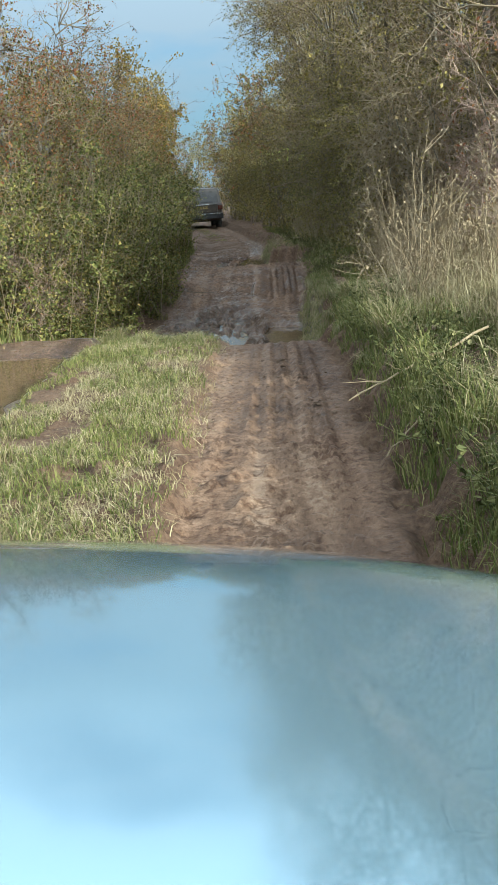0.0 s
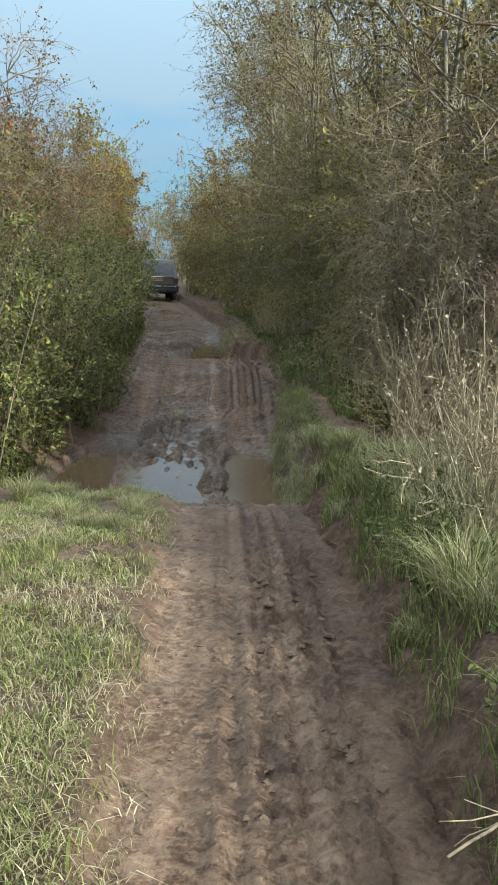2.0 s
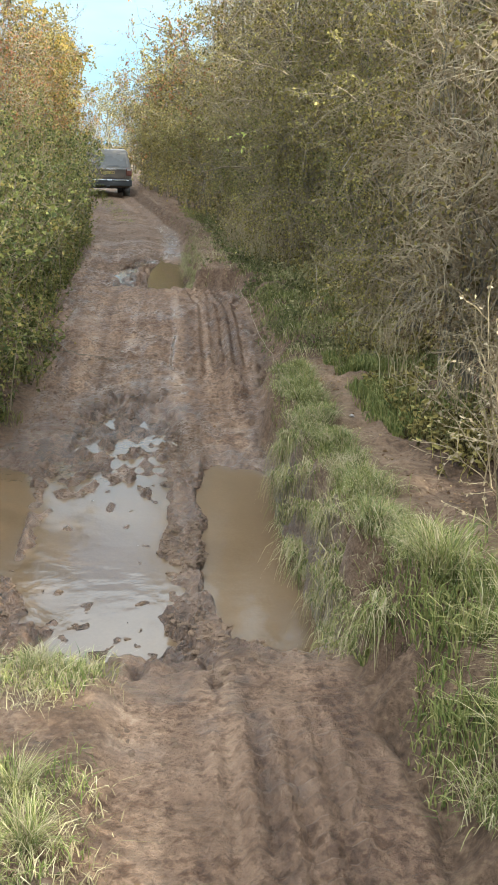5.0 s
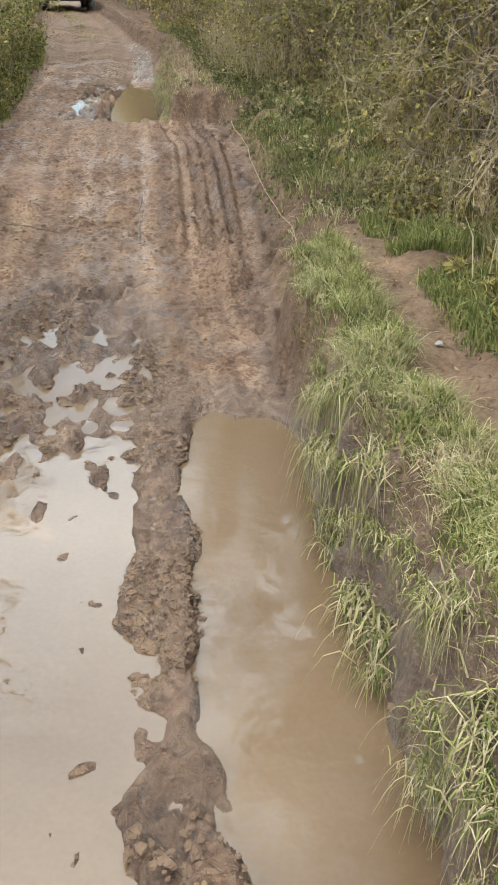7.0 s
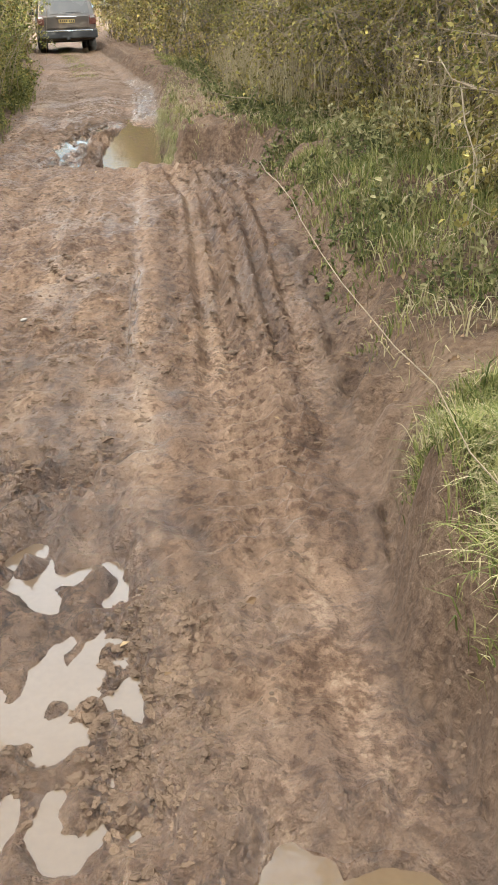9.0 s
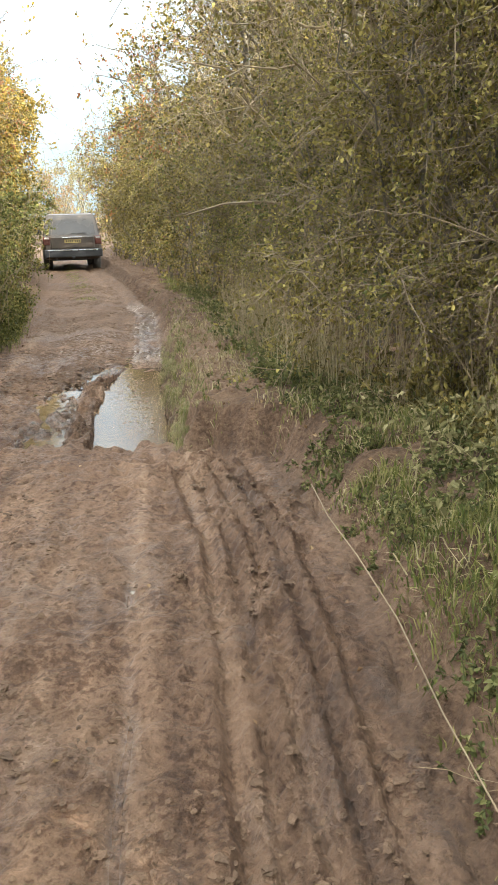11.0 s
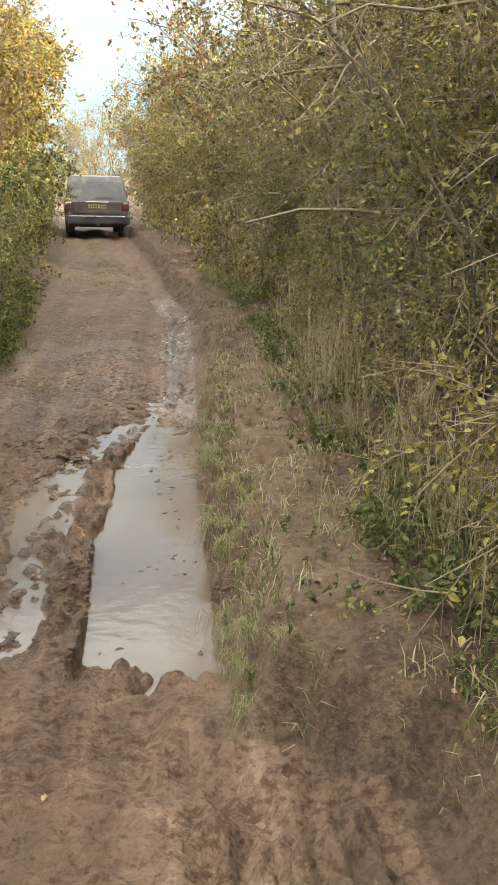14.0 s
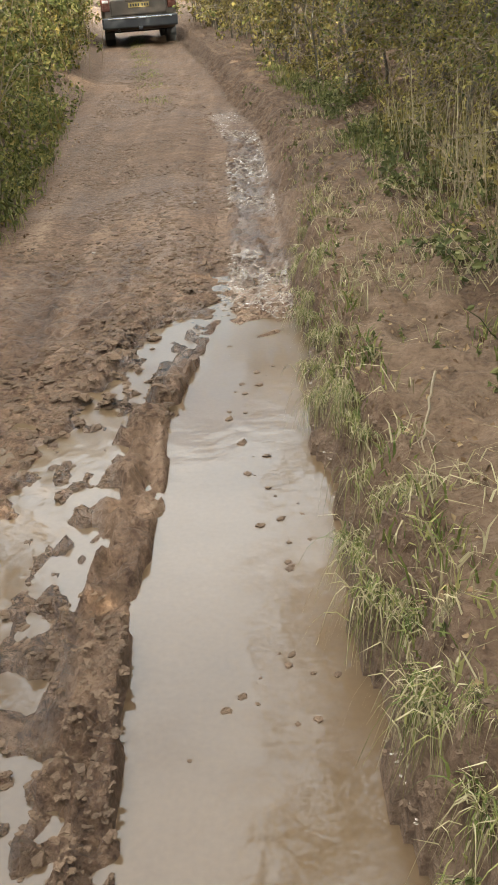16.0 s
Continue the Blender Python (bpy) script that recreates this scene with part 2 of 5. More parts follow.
def height(x, y):
    """The ground's height."""
    x, y = np.asarray(x, float), np.asarray(y, float)
    r, lft, z0 = along(RIGHT, y), along(LEFT, y), along(LEVEL, y)
    near = smooth(70, 40, y) * smooth(-12, -6, y)
    wob = 0.05 * F1(x * 3 + 7, y * 2.2) + 0.05 * F2(x * 9, y * 7) + 0.03 * F3(x * 15, y * 14)
    d = x - r - wob
    inside = smooth(0.03, -0.06, d) * smooth(-0.1, 0.1, x - lft + wob)
    # lumps and churned clods of the lane
    lumps = 0.034 * F1(x * 6, y * 0.7) * (0.5 + 0.5 * smooth(26, 20, y)) + (0.010 * F1(x * 4 + 9, y * 3) + 0.022 * F2(x * 12, y * 8) + 0.030 * F3(x * 17, y * 15) + 0.022 * F1(x * 23, y * 19) + 0.016 * F5(x * 34, y * 30)) * (0.04 + 0.96 * smooth(21.5, 19.0, y))
    clod = smooth(21, 18.5, y) * np.clip(F4(x * 16 + 3, y * 14) - 0.12, 0, 1) * 0.09 * (0.35 + smooth(-0.1, 0.3, F3(x * 1.3, y * 0.9)))
    lane = z0 + (lumps * (0.4 + 0.6 * smooth(5.0, 6.6, y)) + clod) * near
    # wheel ruts: two smooth troughs, and tread bars in the one under the verge
    for mid, deep, wide in ((0.72 * r + 0.28 * lft + 0.12, 0.05, 0.17), (0.30 * r + 0.70 * lft, 0.04, 0.20)):
        k = np.exp(-(((x - mid) / wide) ** 2))
        lane = lane - deep * k * near * smooth(10, 11, y)
    tread = smooth(0.22, 0.10, np.abs(x - (r - 0.28))) * (smooth(9.3, 10, y) + smooth(5.8, 5.0, y)) * smooth(15, 14, y)
    lane = lane + 0.013 * tread * np.sign(np.sin((y + 0.35 * np.abs(x - r + 0.28)) * 2 * np.pi / 0.085))
    groove = smooth(0.26, 0.20, np.abs(x - (r - 0.34))) * (smooth(10.4, 11, y) * smooth(14.6, 14, y) + 0.5 * smooth(0.5, 1.5, y) * smooth(5.8, 5.0, y))
    lane = lane + 0.030 * groove * np.sin((x - r) * 2 * np.pi / 0.095) * (0.8 + 0.8 * F3(x * 3, y * 2.5))
    # first wet hollow: shallow and churned beside the hedge, deep and clear beside the bank
    e = 0.25 * F1(x * 2.3 + 11, y * 2.0) + 0.22 * F2(x * 7, y * 5) + 0.16 * F3(x * 19, y * 15) + 0.08 * F5(x * 33, y * 27)
    shallow = np.maximum(np.abs((x + 0.21) / 0.42), np.abs((y - 8.1) / 1.9)) + 0.55 * smooth(8.3, 9.9, y) * np.abs(x + 0.05) + e
    a = smooth(1.22, 0.86, shallow)
    lane = lane * (1 - a) + a * (WATER_A - 0.034 + 0.036 * smooth(7.6, 8.5, y) + 0.014 * smooth(8.6, 9.8, y) + 0.012 * smooth(7.4, 6.4, y) + (0.035 + 0.075 * smooth(7.6, 8.3, y)) * F2(x * 15, y * 11) + 0.06 * F3(x * 18, y * 12) + 0.035 * F5(x * 31, y * 25))
    deep = (np.clip(np.abs((x - 0.59) / 0.29), 0, 9) ** 3 + np.clip(np.abs((y - 7.35) / 1.27), 0, 9) ** 3) ** (1 / 3) + 0.5 * e * smooth(0.75, 0.4, x)
    lane = np.where(y < 10, lane * (1 - (q := smooth(1.10, 0.88, deep))) + q * (WATER_A - 0.09), lane)
    # second wet hollow: a clear channel under the bank, a slanting ridge, a churned shallow beyond it
    ridge = np.interp(y, [15.9, 16.7, 17.3, 17.75, 18.7, 19.4], [-0.16, -0.20, -0.15, -0.18, -0.02, 0.06])
    chan = np.maximum((ridge - x) / 0.05 + 1 + 0.8 * e, np.abs((y - 17.15) / 1.85) + 0.5 * e)
    q = smooth(1.06, 0.9, chan) * smooth(14, 15, y)
    lane = lane * (1 - q) + q * (WATER_B - 0.05 + 0.04 * smooth(18.0, 19.0, y) + 0.012 * F2(x * 12, y * 9) + 0.17 * np.clip(F4(x * 10, y * 13) - 0.28 + 0.14 * smooth(18.2, 19.2, y) + 0.08 * smooth(16.9, 16.3, y) * smooth(0.25, -0.05, x), 0, 1))
    left_edge = np.interp(y, [15.9, 17.0, 17.5, 18.0, 18.7, 19.2], [-0.72, -0.66, -0.65, -0.57, -0.37, -0.05])
    sh = smooth(-0.04, 0.05, x - left_edge + 0.45 * e + 0.08 * F4(x * 14, y * 13)) * smooth(0.03, -0.05, x - ridge + 0.17 - 0.14 * smooth(17.6, 18.6, y) + 0.15 * e)
    sh = sh * smooth(15.2, 15.6, y) * smooth(19.2, 18.8, y)
    lane = lane * (1 - sh) + sh * (WATER_B - 0.020 + 0.07 * F2(x * 13, y * 9) + 0.065 * F3(x * 17, y * 14) + 0.04 * F4(x * 22, y * 19) + 0.035 * F5(x * 33, y * 28))
    off = x - ridge + 0.06 + 0.10 * F1(x * 5, y * 6)
    rid = np.where(off < 0, np.exp(-((off / (0.10 + 0.13 * smooth(18.4, 17.0, y))) ** 4)), np.exp(-((off / 0.045) ** 2))) * smooth(15.3, 15.7, y) * smooth(19.0, 18.5, y)
    crest = WATER_B + 0.012 + 0.03 * np.exp(-(((off + 0.03) / 0.05) ** 2)) + 0.05 * F2(x * 8, y * 7) + 0.09 * F3(x * 16, y * 13) + 0.09 * F4(x * 22, y * 19) + 0.05 * F5(x * 33, y * 29)
    lane = lane * (1 - rid) + rid * crest
    # still water in the wheel way beside the hedge
    side = np.sqrt(((x + 0.93) / 0.27) ** 2 + ((y - 7.55) / 1.05) ** 2) + 0.5 * e
    q = smooth(1.1, 0.85, side)
    lane = lane * (1 - q) + q * (WATER_A - 0.035 + 0.03 * F3(x * 14, y * 10))
    # churned ridge between the two parts of the first hollow
    mid = np.exp(-(((x - 0.22) / 0.11) ** 2)) * smooth(6.2, 6.6, y) * smooth(9.2, 8.6, y)
    heap = WATER_A + 0.018 + 0.03 * F5(x * 32, y * 28) + 0.07 * F2(x * 10, y * 8) + 0.07 * F3(x * 16, y * 14) + 0.04 * F4(x * 22, y * 19)
    lane = lane + np.maximum(heap - lane, 0) * smooth(0.22, 0.55, mid + 0.5 * F1(x * 4, y * 3) + 0.4 * F2(x * 9, y * 7))
    # a narrow wet groove that wheels left between the hollows
    seep = np.maximum(np.exp(-(((x - 0.18 - 0.05 * F1(x * 2, y * 3)) / 0.022) ** 2)) * smooth(9.9, 10.2, y) * smooth(13.2, 12.4, y) * smooth(-0.25, 0.0, F2(x * 2, y * 4)), np.exp(-(((y - 10.1 - 0.3 * x - 0.1 * F2(x * 6, y * 2)) / 0.035) ** 2)) * smooth(-0.14, -0.06, x) * smooth(0.34, 0.24, x))
    lane = lane - 0.022 * seep
    # sunken wet wheel strip farther on
    st = smooth(0.18, 0.14, np.abs(x - (r - 0.19))) * smooth(19.0, 19.4, y) * smooth(25, 24, y)
    lane = lane * (1 - st) + st * (z0 - 0.035 + 0.045 * F3(x * 16, y * 11) + 0.05 * F4(x * 22, y * 18) + 0.03 * F5(x * 30, y * 26))
    # grassy crown between the wheel ways at the start, worn wheel way beside the hedge
    isl = smooth(-1.17, -1.02, x + 0.1 * F1(x * 2, y * 2)) * smooth(-0.02, -0.16, x + 0.12 * F1(x * 3, y * 1.7)) * smooth(6.3, 5.7, y + 0.5 * (x + 0.6))
    lane = lane + 0.07 * isl * (1 + 0.5 * F2(x * 8, y * 6))
    wayl = smooth(-1.05, -1.2, x) * smooth(6.0, 5.2, y)
    lane = lane - 0.11 * wayl
    # a shallow basin with an uneven shore in that wheel way
    zone = smooth(-1.05, -1.2, x) * smooth(1.5, 2.1, y) * smooth(6.1, 5.4, y)
    basin = smooth(0.0, 0.2, np.minimum(x - lft, -1.12 - x) + 0.22 * F1(x * 3, y * 2) + 0.12 * F2(x * 9, y * 6)) * smooth(2.1, 2.7, y + 0.7 * F1(x * 3, y)) * smooth(5.2, 4.6, y + 0.8 * F2(x * 3, y))
    lane = lane * (1 - zone) + zone * (0.372 - 0.085 * basin + 0.02 * F3(x * 9, y * 8))
    # banks
    b, steep = along(BANK, y), along(STEEP, y)
    up = smooth(0, 1, d / steep) * b + np.clip(d - steep, 0, 9) * 0.05 + 0.16 * smooth(1.0, 2.4, d)
    up = up + (0.06 * F1(x * 4, y * 4) + 0.05 * F2(x * 9, y * 8) + 0.035 * F3(x * 17, y * 15)) * smooth(0, 0.15, d) + (0.20 * F3(x * 8, y * 7) + 0.17 * F4(x * 15, y * 13) + 0.05 * F5(x * 27, y * 24)) * smooth(0, 0.04, d) * smooth(0.2, 0.09, d) * b / 0.4
    upl = 0.22 * smooth(0.0, 0.7, lft - x) + np.clip(lft - x, 0, 4) * 0.06 + 0.08 * F1(x * 3, y * 3) * smooth(0, 0.4, lft - x)
    out = np.where(d > 0, z0 + up, np.where(x < lft, lane * 0.5 + z0 * 0.5 + upl, lane))
    wet = np.maximum.reduce([seep, 0.75 * smooth(-0.35, -0.6, x) * smooth(5.6, 6.4, y) * smooth(10.5, 9, y) * (x > lft) * np.clip(0.7 + 1.2 * F1(x * 3, y * 2), 0, 1), 0.7 * smooth(1.6, 1.05, shallow + 0.5 * F3(x * 12, y * 9)) * (y < 11), 0.7 * wayl * smooth(2, 3.2, y), smooth(1.3, 0.9, deep) * (y < 11), st * np.clip(0.45 + 0.7 * F2(x * 14, y * 9) + 0.5 * F3(x * 6, y * 4), 0, 1), sh, 0.7 * q, smooth(0.1, 0.02, np.abs(d)) * 0.15 * smooth(5, 7, y) * smooth(28, 24, y)])
    slick = smooth(0.12, 0.34, F2(x * 5, y * 0.9) + 0.7 * F3(x * 11, y * 5)) * 0.35 * smooth(6.5, 8, y) * smooth(14.5, 12, y) * (d < 0) * (x > lft)
    return out, inside, isl, np.maximum(wet, slick)


# ---- the ground ----
def mesh_object(name, verts, faces, materials, parent=None, smooth_faces=False, slots=None):
    me = bpy.data.meshes.new(name)
    me.from_pydata([tuple(v) for v in verts] if not isinstance(verts, np.ndarray) else verts.tolist(), [], faces if isinstance(faces, list) else faces.tolist())
    for m in materials if isinstance(materials, (list, tuple)) else [materials]:
        me.materials.append(m)
    if slots is not None:
        me.polygons.foreach_set("material_index", np.asarray(slots, dtype=np.int32))
    if smooth_faces:
        me.polygons.foreach_set("use_smooth", np.ones(len(me.polygons), dtype=bool))
    me.update()
    ob = new(name, me)
    if parent:
        ob.parent = parent
    return ob


def ground_material():
    """Wet clay on the lane, trodden earth on the path, dark soil with litter elsewhere."""
    m = bpy.data.materials.new("lane_clay_and_soil")
    m.use_nodes = True
    n, l = m.node_tree.nodes, m.node_tree.links
    p = n["Principled BSDF"]
    c = n.new("ShaderNodeTexCoord")

    def noise_at(scale, detail=6, rough=0.6):
        t = n.new("ShaderNodeTexNoise")
        t.inputs["Scale"].default_value, t.inputs["Detail"].default_value, t.inputs["Roughness"].default_value = scale, detail, rough
        l.new(c.outputs["Object"], t.inputs["Vector"])
        return t

    big, mid, fine = noise_at(0.9), noise_at(6.5), noise_at(34, 7, 0.66)

    def blend(a, b, fa, fb, fc=0.45):
        k = n.new("ShaderNodeMath")
        k.operation = "MULTIPLY_ADD"
        k.inputs[1].default_value, k.inputs[2].default_value = fa, fb
        l.new(a.outputs["Fac"], k.inputs[0])
        k2 = n.new("ShaderNodeMath")
        k2.operation = "MULTIPLY_ADD"
        k2.inputs[1].default_value = fc
        l.new(b.outputs["Fac"], k2.inputs[0])
        l.new(k.outputs[0], k2.inputs[2])
        return k2

    clay = ramp(n, [(0.10, (0.031, 0.0175, 0.0095)), (0.38, (0.078, 0.045, 0.026)), (0.62, (0.126, 0.0755, 0.0445)), (0.85, (0.182, 0.114, 0.069)), (1.0, (0.248, 0.166, 0.106))])
    # streaks that wheels drew along the lane
    mapped = n.new("ShaderNodeMapping")
    mapped.inputs["Scale"].default_value = (7.0, 0.30, 1.0)
    l.new(c.outputs["Object"], mapped.inputs["Vector"])
    streak = n.new("ShaderNodeTexNoise")
    streak.inputs["Scale"].default_value, streak.inputs["Detail"].default_value = 1.0, 9
    l.new(mapped.outputs["Vector"], streak.inputs["Vector"])
    grain = noise_at(140, 3)
    k0 = n.new("ShaderNodeMath")
    k0.operation = "MULTIPLY_ADD"
    k0.inputs[1].default_value = 1.15
    l.new(streak.outputs["Fac"], k0.inputs[0])
    patches = n.new("ShaderNodeMath")
    patches.operation = "MULTIPLY_ADD"
    patches.inputs[1].default_value = 0.8
    l.new(big.outputs["Fac"], patches.inputs[0])
    l.new(blend(mid, fine, 0.5, -1.12, 0.85).outputs[0], patches.inputs[2])
    l.new(patches.outputs[0], k0.inputs[2])
    k1 = n.new("ShaderNodeMath")
    k1.operation = "MULTIPLY_ADD"
    k1.inputs[1].default_value = 0.22
    l.new(grain.outputs["Fac"], k1.inputs[0])
    l.new(k0.outputs[0], k1.inputs[2])
    l.new(k1.outputs[0], clay.inputs["Fac"])
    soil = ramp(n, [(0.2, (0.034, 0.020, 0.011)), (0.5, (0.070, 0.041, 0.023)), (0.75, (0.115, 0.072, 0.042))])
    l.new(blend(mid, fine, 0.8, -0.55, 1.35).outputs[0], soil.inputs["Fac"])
    path = ramp(n, [(0.2, (0.062, 0.037, 0.021)), (0.5, (0.112, 0.069, 0.040)), (0.8, (0.160, 0.104, 0.064))])
    l.new(blend(mid, fine, 0.8, -0.55, 1.35).outputs[0], path.inputs["Fac"])
    at1 = n.new("ShaderNodeAttribute")
    at1.attribute_name = "clay"
    at2 = n.new("ShaderNodeAttribute")
    at2.attribute_name = "trodden"
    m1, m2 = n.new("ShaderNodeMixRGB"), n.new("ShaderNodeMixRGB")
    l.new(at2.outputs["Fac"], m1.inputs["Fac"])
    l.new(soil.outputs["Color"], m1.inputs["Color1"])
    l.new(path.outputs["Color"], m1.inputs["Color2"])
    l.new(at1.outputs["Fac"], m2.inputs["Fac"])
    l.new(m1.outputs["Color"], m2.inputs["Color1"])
    # dark crumbs of clay; their colour also stands in for shade between lumps
    spots, where = noise_at(30, 6, 0.68), noise_at(2.6, 4)
    both = n.new("ShaderNodeMath")
    both.operation = "MULTIPLY_ADD"
    both.inputs[1].default_value = 0.5
    l.new(where.outputs["Fac"], both.inputs[0])
    l.new(spots.outputs["Fac"], both.inputs[2])
    crumbs = ramp(n, [(0.74, (1, 1, 1)), (0.86, (0.52, 0.46, 0.41))])
    l.new(both.outputs[0], crumbs.inputs["Fac"])
    dark = n.new("ShaderNodeMixRGB")
    dark.blend_type = "MULTIPLY"
    dark.inputs["Fac"].default_value = 1.0
    l.new(clay.outputs["Color"], dark.inputs["Color1"])
    l.new(crumbs.outputs["Color"], dark.inputs["Color2"])
    l.new(dark.outputs["Color"], m2.inputs["Color2"])
    damp = n.new("ShaderNodeAttribute")
    damp.attribute_name = "wet"
    soak = n.new("ShaderNodeMixRGB")
    soak.blend_type = "MULTIPLY"
    soak.inputs["Color2"].default_value = (0.72, 0.69, 0.66, 1)
    l.new(damp.outputs["Fac"], soak.inputs["Fac"])
    l.new(m2.outputs["Color"], soak.inputs["Color1"])
    l.new(soak.outputs["Color"], p.inputs["Base Color"])
    # wet sheen in patches on the clay
    wet = n.new("ShaderNodeMapRange")
    wet.inputs["From Min"].default_value, wet.inputs["From Max"].default_value = 0.40, 0.62
    wet.inputs["To Min"].default_value, wet.inputs["To Max"].default_value = 0.48, 0.85
    l.new(big.outputs["Fac"], wet.inputs["Value"])
    at3 = n.new("ShaderNodeAttribute")
    at3.attribute_name = "wet"
    r0 = n.new("ShaderNodeMixRGB")
    r0.inputs["Color2"].default_value = (0.14, 0.14, 0.14, 1)
    l.new(at3.outputs["Fac"], r0.inputs["Fac"])
    l.new(wet.outputs["Result"], r0.inputs["Color1"])
    r1 = n.new("ShaderNodeMixRGB")
    r1.inputs["Color1"].default_value = (0.95, 0.95, 0.95, 1)
    l.new(at1.outputs["Fac"], r1.inputs["Fac"])
    l.new(r0.outputs["Color"], r1.inputs["Color2"])
    l.new(r1.outputs["Color"], p.inputs["Roughness"])
    sp = n.new("ShaderNodeMapRange")
    sp.inputs["To Min"].default_value, sp.inputs["To Max"].default_value = 0.18, 0.6
    l.new(at3.outputs["Fac"], sp.inputs["Value"])
    l.new(sp.outputs["Result"], p.inputs["Specular IOR Level"])
    bp = n.new("ShaderNodeBump")
    bp.inputs["Strength"].default_value, bp.inputs["Distance"].default_value = 1.0, 0.045
    l.new(blend(mid, fine, 0.25, 0.0, 0.65).outputs[0], bp.inputs["Height"])
    crumb = n.new("ShaderNodeTexVoronoi")
    crumb.inputs["Scale"].default_value = 70
    l.new(c.outputs["Object"], crumb.inputs["Vector"])
    bp2 = n.new("ShaderNodeBump")
    bp2.inputs["Strength"].default_value, bp2.inputs["Distance"].default_value = 0.25, 0.008
    l.new(crumb.outputs["Distance"], bp2.inputs["Height"])
    l.new(bp.outputs["Normal"], bp2.inputs["Normal"])
    l.new(bp2.outputs["Normal"], p.inputs["Normal"])
    return m


def spaced(parts):
    out = []
    for a, b, step in parts:
        out += list(np.arange(a, b, step))
    return np.array(out + [parts[-1][1]])


gx = spaced([(-1500, -300, 200), (-300, -60, 40), (-60, -12, 6), (-12, -4, 1), (-4, -2.4, 0.2), (-2.4, -1.1, 0.04), (-1.1, 1.02, 0.020), (1.02, 1.7, 0.035), (1.7, 3, 0.1), (3, 8, 0.5), (8, 40, 5), (40, 300, 40), (300, 1500, 200)])
gy = spaced([(-1500, -200, 150), (-200, -30, 20), (-30, -3, 1.5), (-3, 0, 0.15), (0, 6, 0.034), (6, 10.3, 0.021), (10.3, 15, 0.030), (15, 20, 0.022), (20, 24, 0.035), (24, 32, 0.06), (32, 60, 0.4), (60, 160, 5), (160, 600, 40), (600, 2000, 200)])
bend = along(RIGHT, gy) * smooth(24, 34, gy)
X = gx[None, :] + (bend * smooth(0, 1, 1))[:, None] * np.exp(-np.abs(gx) / 60)[None, :]
Y = np.repeat(gy[:, None], len(gx), 1)
Z, IN, ISL, WET = height(X, Y)
Rr = along(RIGHT, Y)
tread_path = smooth(0.18, 0.28, X - Rr - 0.02 * np.sin(Y * 2)) * smooth(0.72, 0.56, X - Rr) * smooth(5.0, 6.2, Y) * smooth(11.2, 10.2, Y)
tread_path = np.maximum(tread_path * smooth(10.5, 10.0, Y), smooth(-0.05, 0.05, X - Rr) * smooth(0.5, 0.35, X - Rr) * smooth(9.6, 9.9, Y) * smooth(10.5, 10.1, Y))
tread_path = np.maximum(tread_path, smooth(0.12, 0.2, X - Rr) * smooth(0.68, 0.5, X - Rr) * smooth(14.6, 15.2, Y) * smooth(21, 19, Y))
left_way = smooth(-1.0, -1.2, X) * smooth(-2.4, -2.1, X) * smooth(6, 5.4, Y)
bank_face = smooth(-0.05, 0.02, X - Rr) * smooth(0.25, 0.1, X - Rr) * smooth(5.5, 6.3, Y) * smooth(26, 20, Y)
idx = np.arange(X.size).reshape(X.shape)
quads = np.stack([idx[:-1, :-1], idx[:-1, 1:], idx[1:, 1:], idx[1:, :-1]], -1).reshape(-1, 4)
ground = mesh_object("ground", np.stack([X, Y, Z], -1).reshape(-1, 3), quads, ground_material(), smooth_faces=True)
# beyond y 19 the lane blends to dark soil, standing in for hedge shade
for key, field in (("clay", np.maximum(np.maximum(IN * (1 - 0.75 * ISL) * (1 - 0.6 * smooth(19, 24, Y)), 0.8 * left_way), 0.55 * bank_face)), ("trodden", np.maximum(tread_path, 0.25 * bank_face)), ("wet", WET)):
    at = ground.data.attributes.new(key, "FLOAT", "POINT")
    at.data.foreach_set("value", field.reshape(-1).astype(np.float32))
tagged(ground, "muddy brown clay lane with ruts, clods and earth banks", "ground", kind="structure")


def water_material():
    m = surface("puddle_water", [(0.1, (0.060, 0.037, 0.020)), (0.5, (0.085, 0.054, 0.029)), (0.9, (0.110, 0.072, 0.040))], scale=1.2, rough=(0.02, 0.05), bump=0.0, spec=0.5)
    n, l = m.node_tree.nodes, m.node_tree.links
    c = n.new("ShaderNodeTexCoord")
    t = n.new("ShaderNodeTexNoise")
    t.inputs["Scale"].default_value, t.inputs["Detail"].default_value = 9.0, 3
    b = n.new("ShaderNodeBump")
    b.inputs["Strength"].default_value, b.inputs["Distance"].default_value = 0.24, 0.01
    l.new(c.outputs["Object"], t.inputs["Vector"])
    l.new(t.outputs["Fac"], b.inputs["Height"])
    l.new(b.outputs["Normal"], n["Principled BSDF"].inputs["Normal"])
    n["Principled BSDF"].inputs["IOR"].default_value = 1.33
    return m


WATER = water_material()


def water_sheet(label, z, x0, x1, y0, y1):
    g = [(x, y, z) for y in np.linspace(y0, y1, 9) for x in np.linspace(x0, x1, 5)]
    f = [(j * 5 + i, j * 5 + i + 1, j * 5 + i + 6, j * 5 + i + 5) for j in range(8) for i in range(4)]
    return tagged(mesh_object("water", g, f, WATER), label, "puddle", kind="structure")


water_sheet("brown muddy puddle water lying in the churned lane", WATER_A, -1.28, 0.86, 5.6, 10.1)
water_sheet("silty puddle water in the rut beside the bank", WATER_B, -0.80, 0.46, 14.9, 19.6)
water_sheet("dull brown water standing in the worn wheel way", 0.325, -2.12, -1.12, 2.1, 5.2)


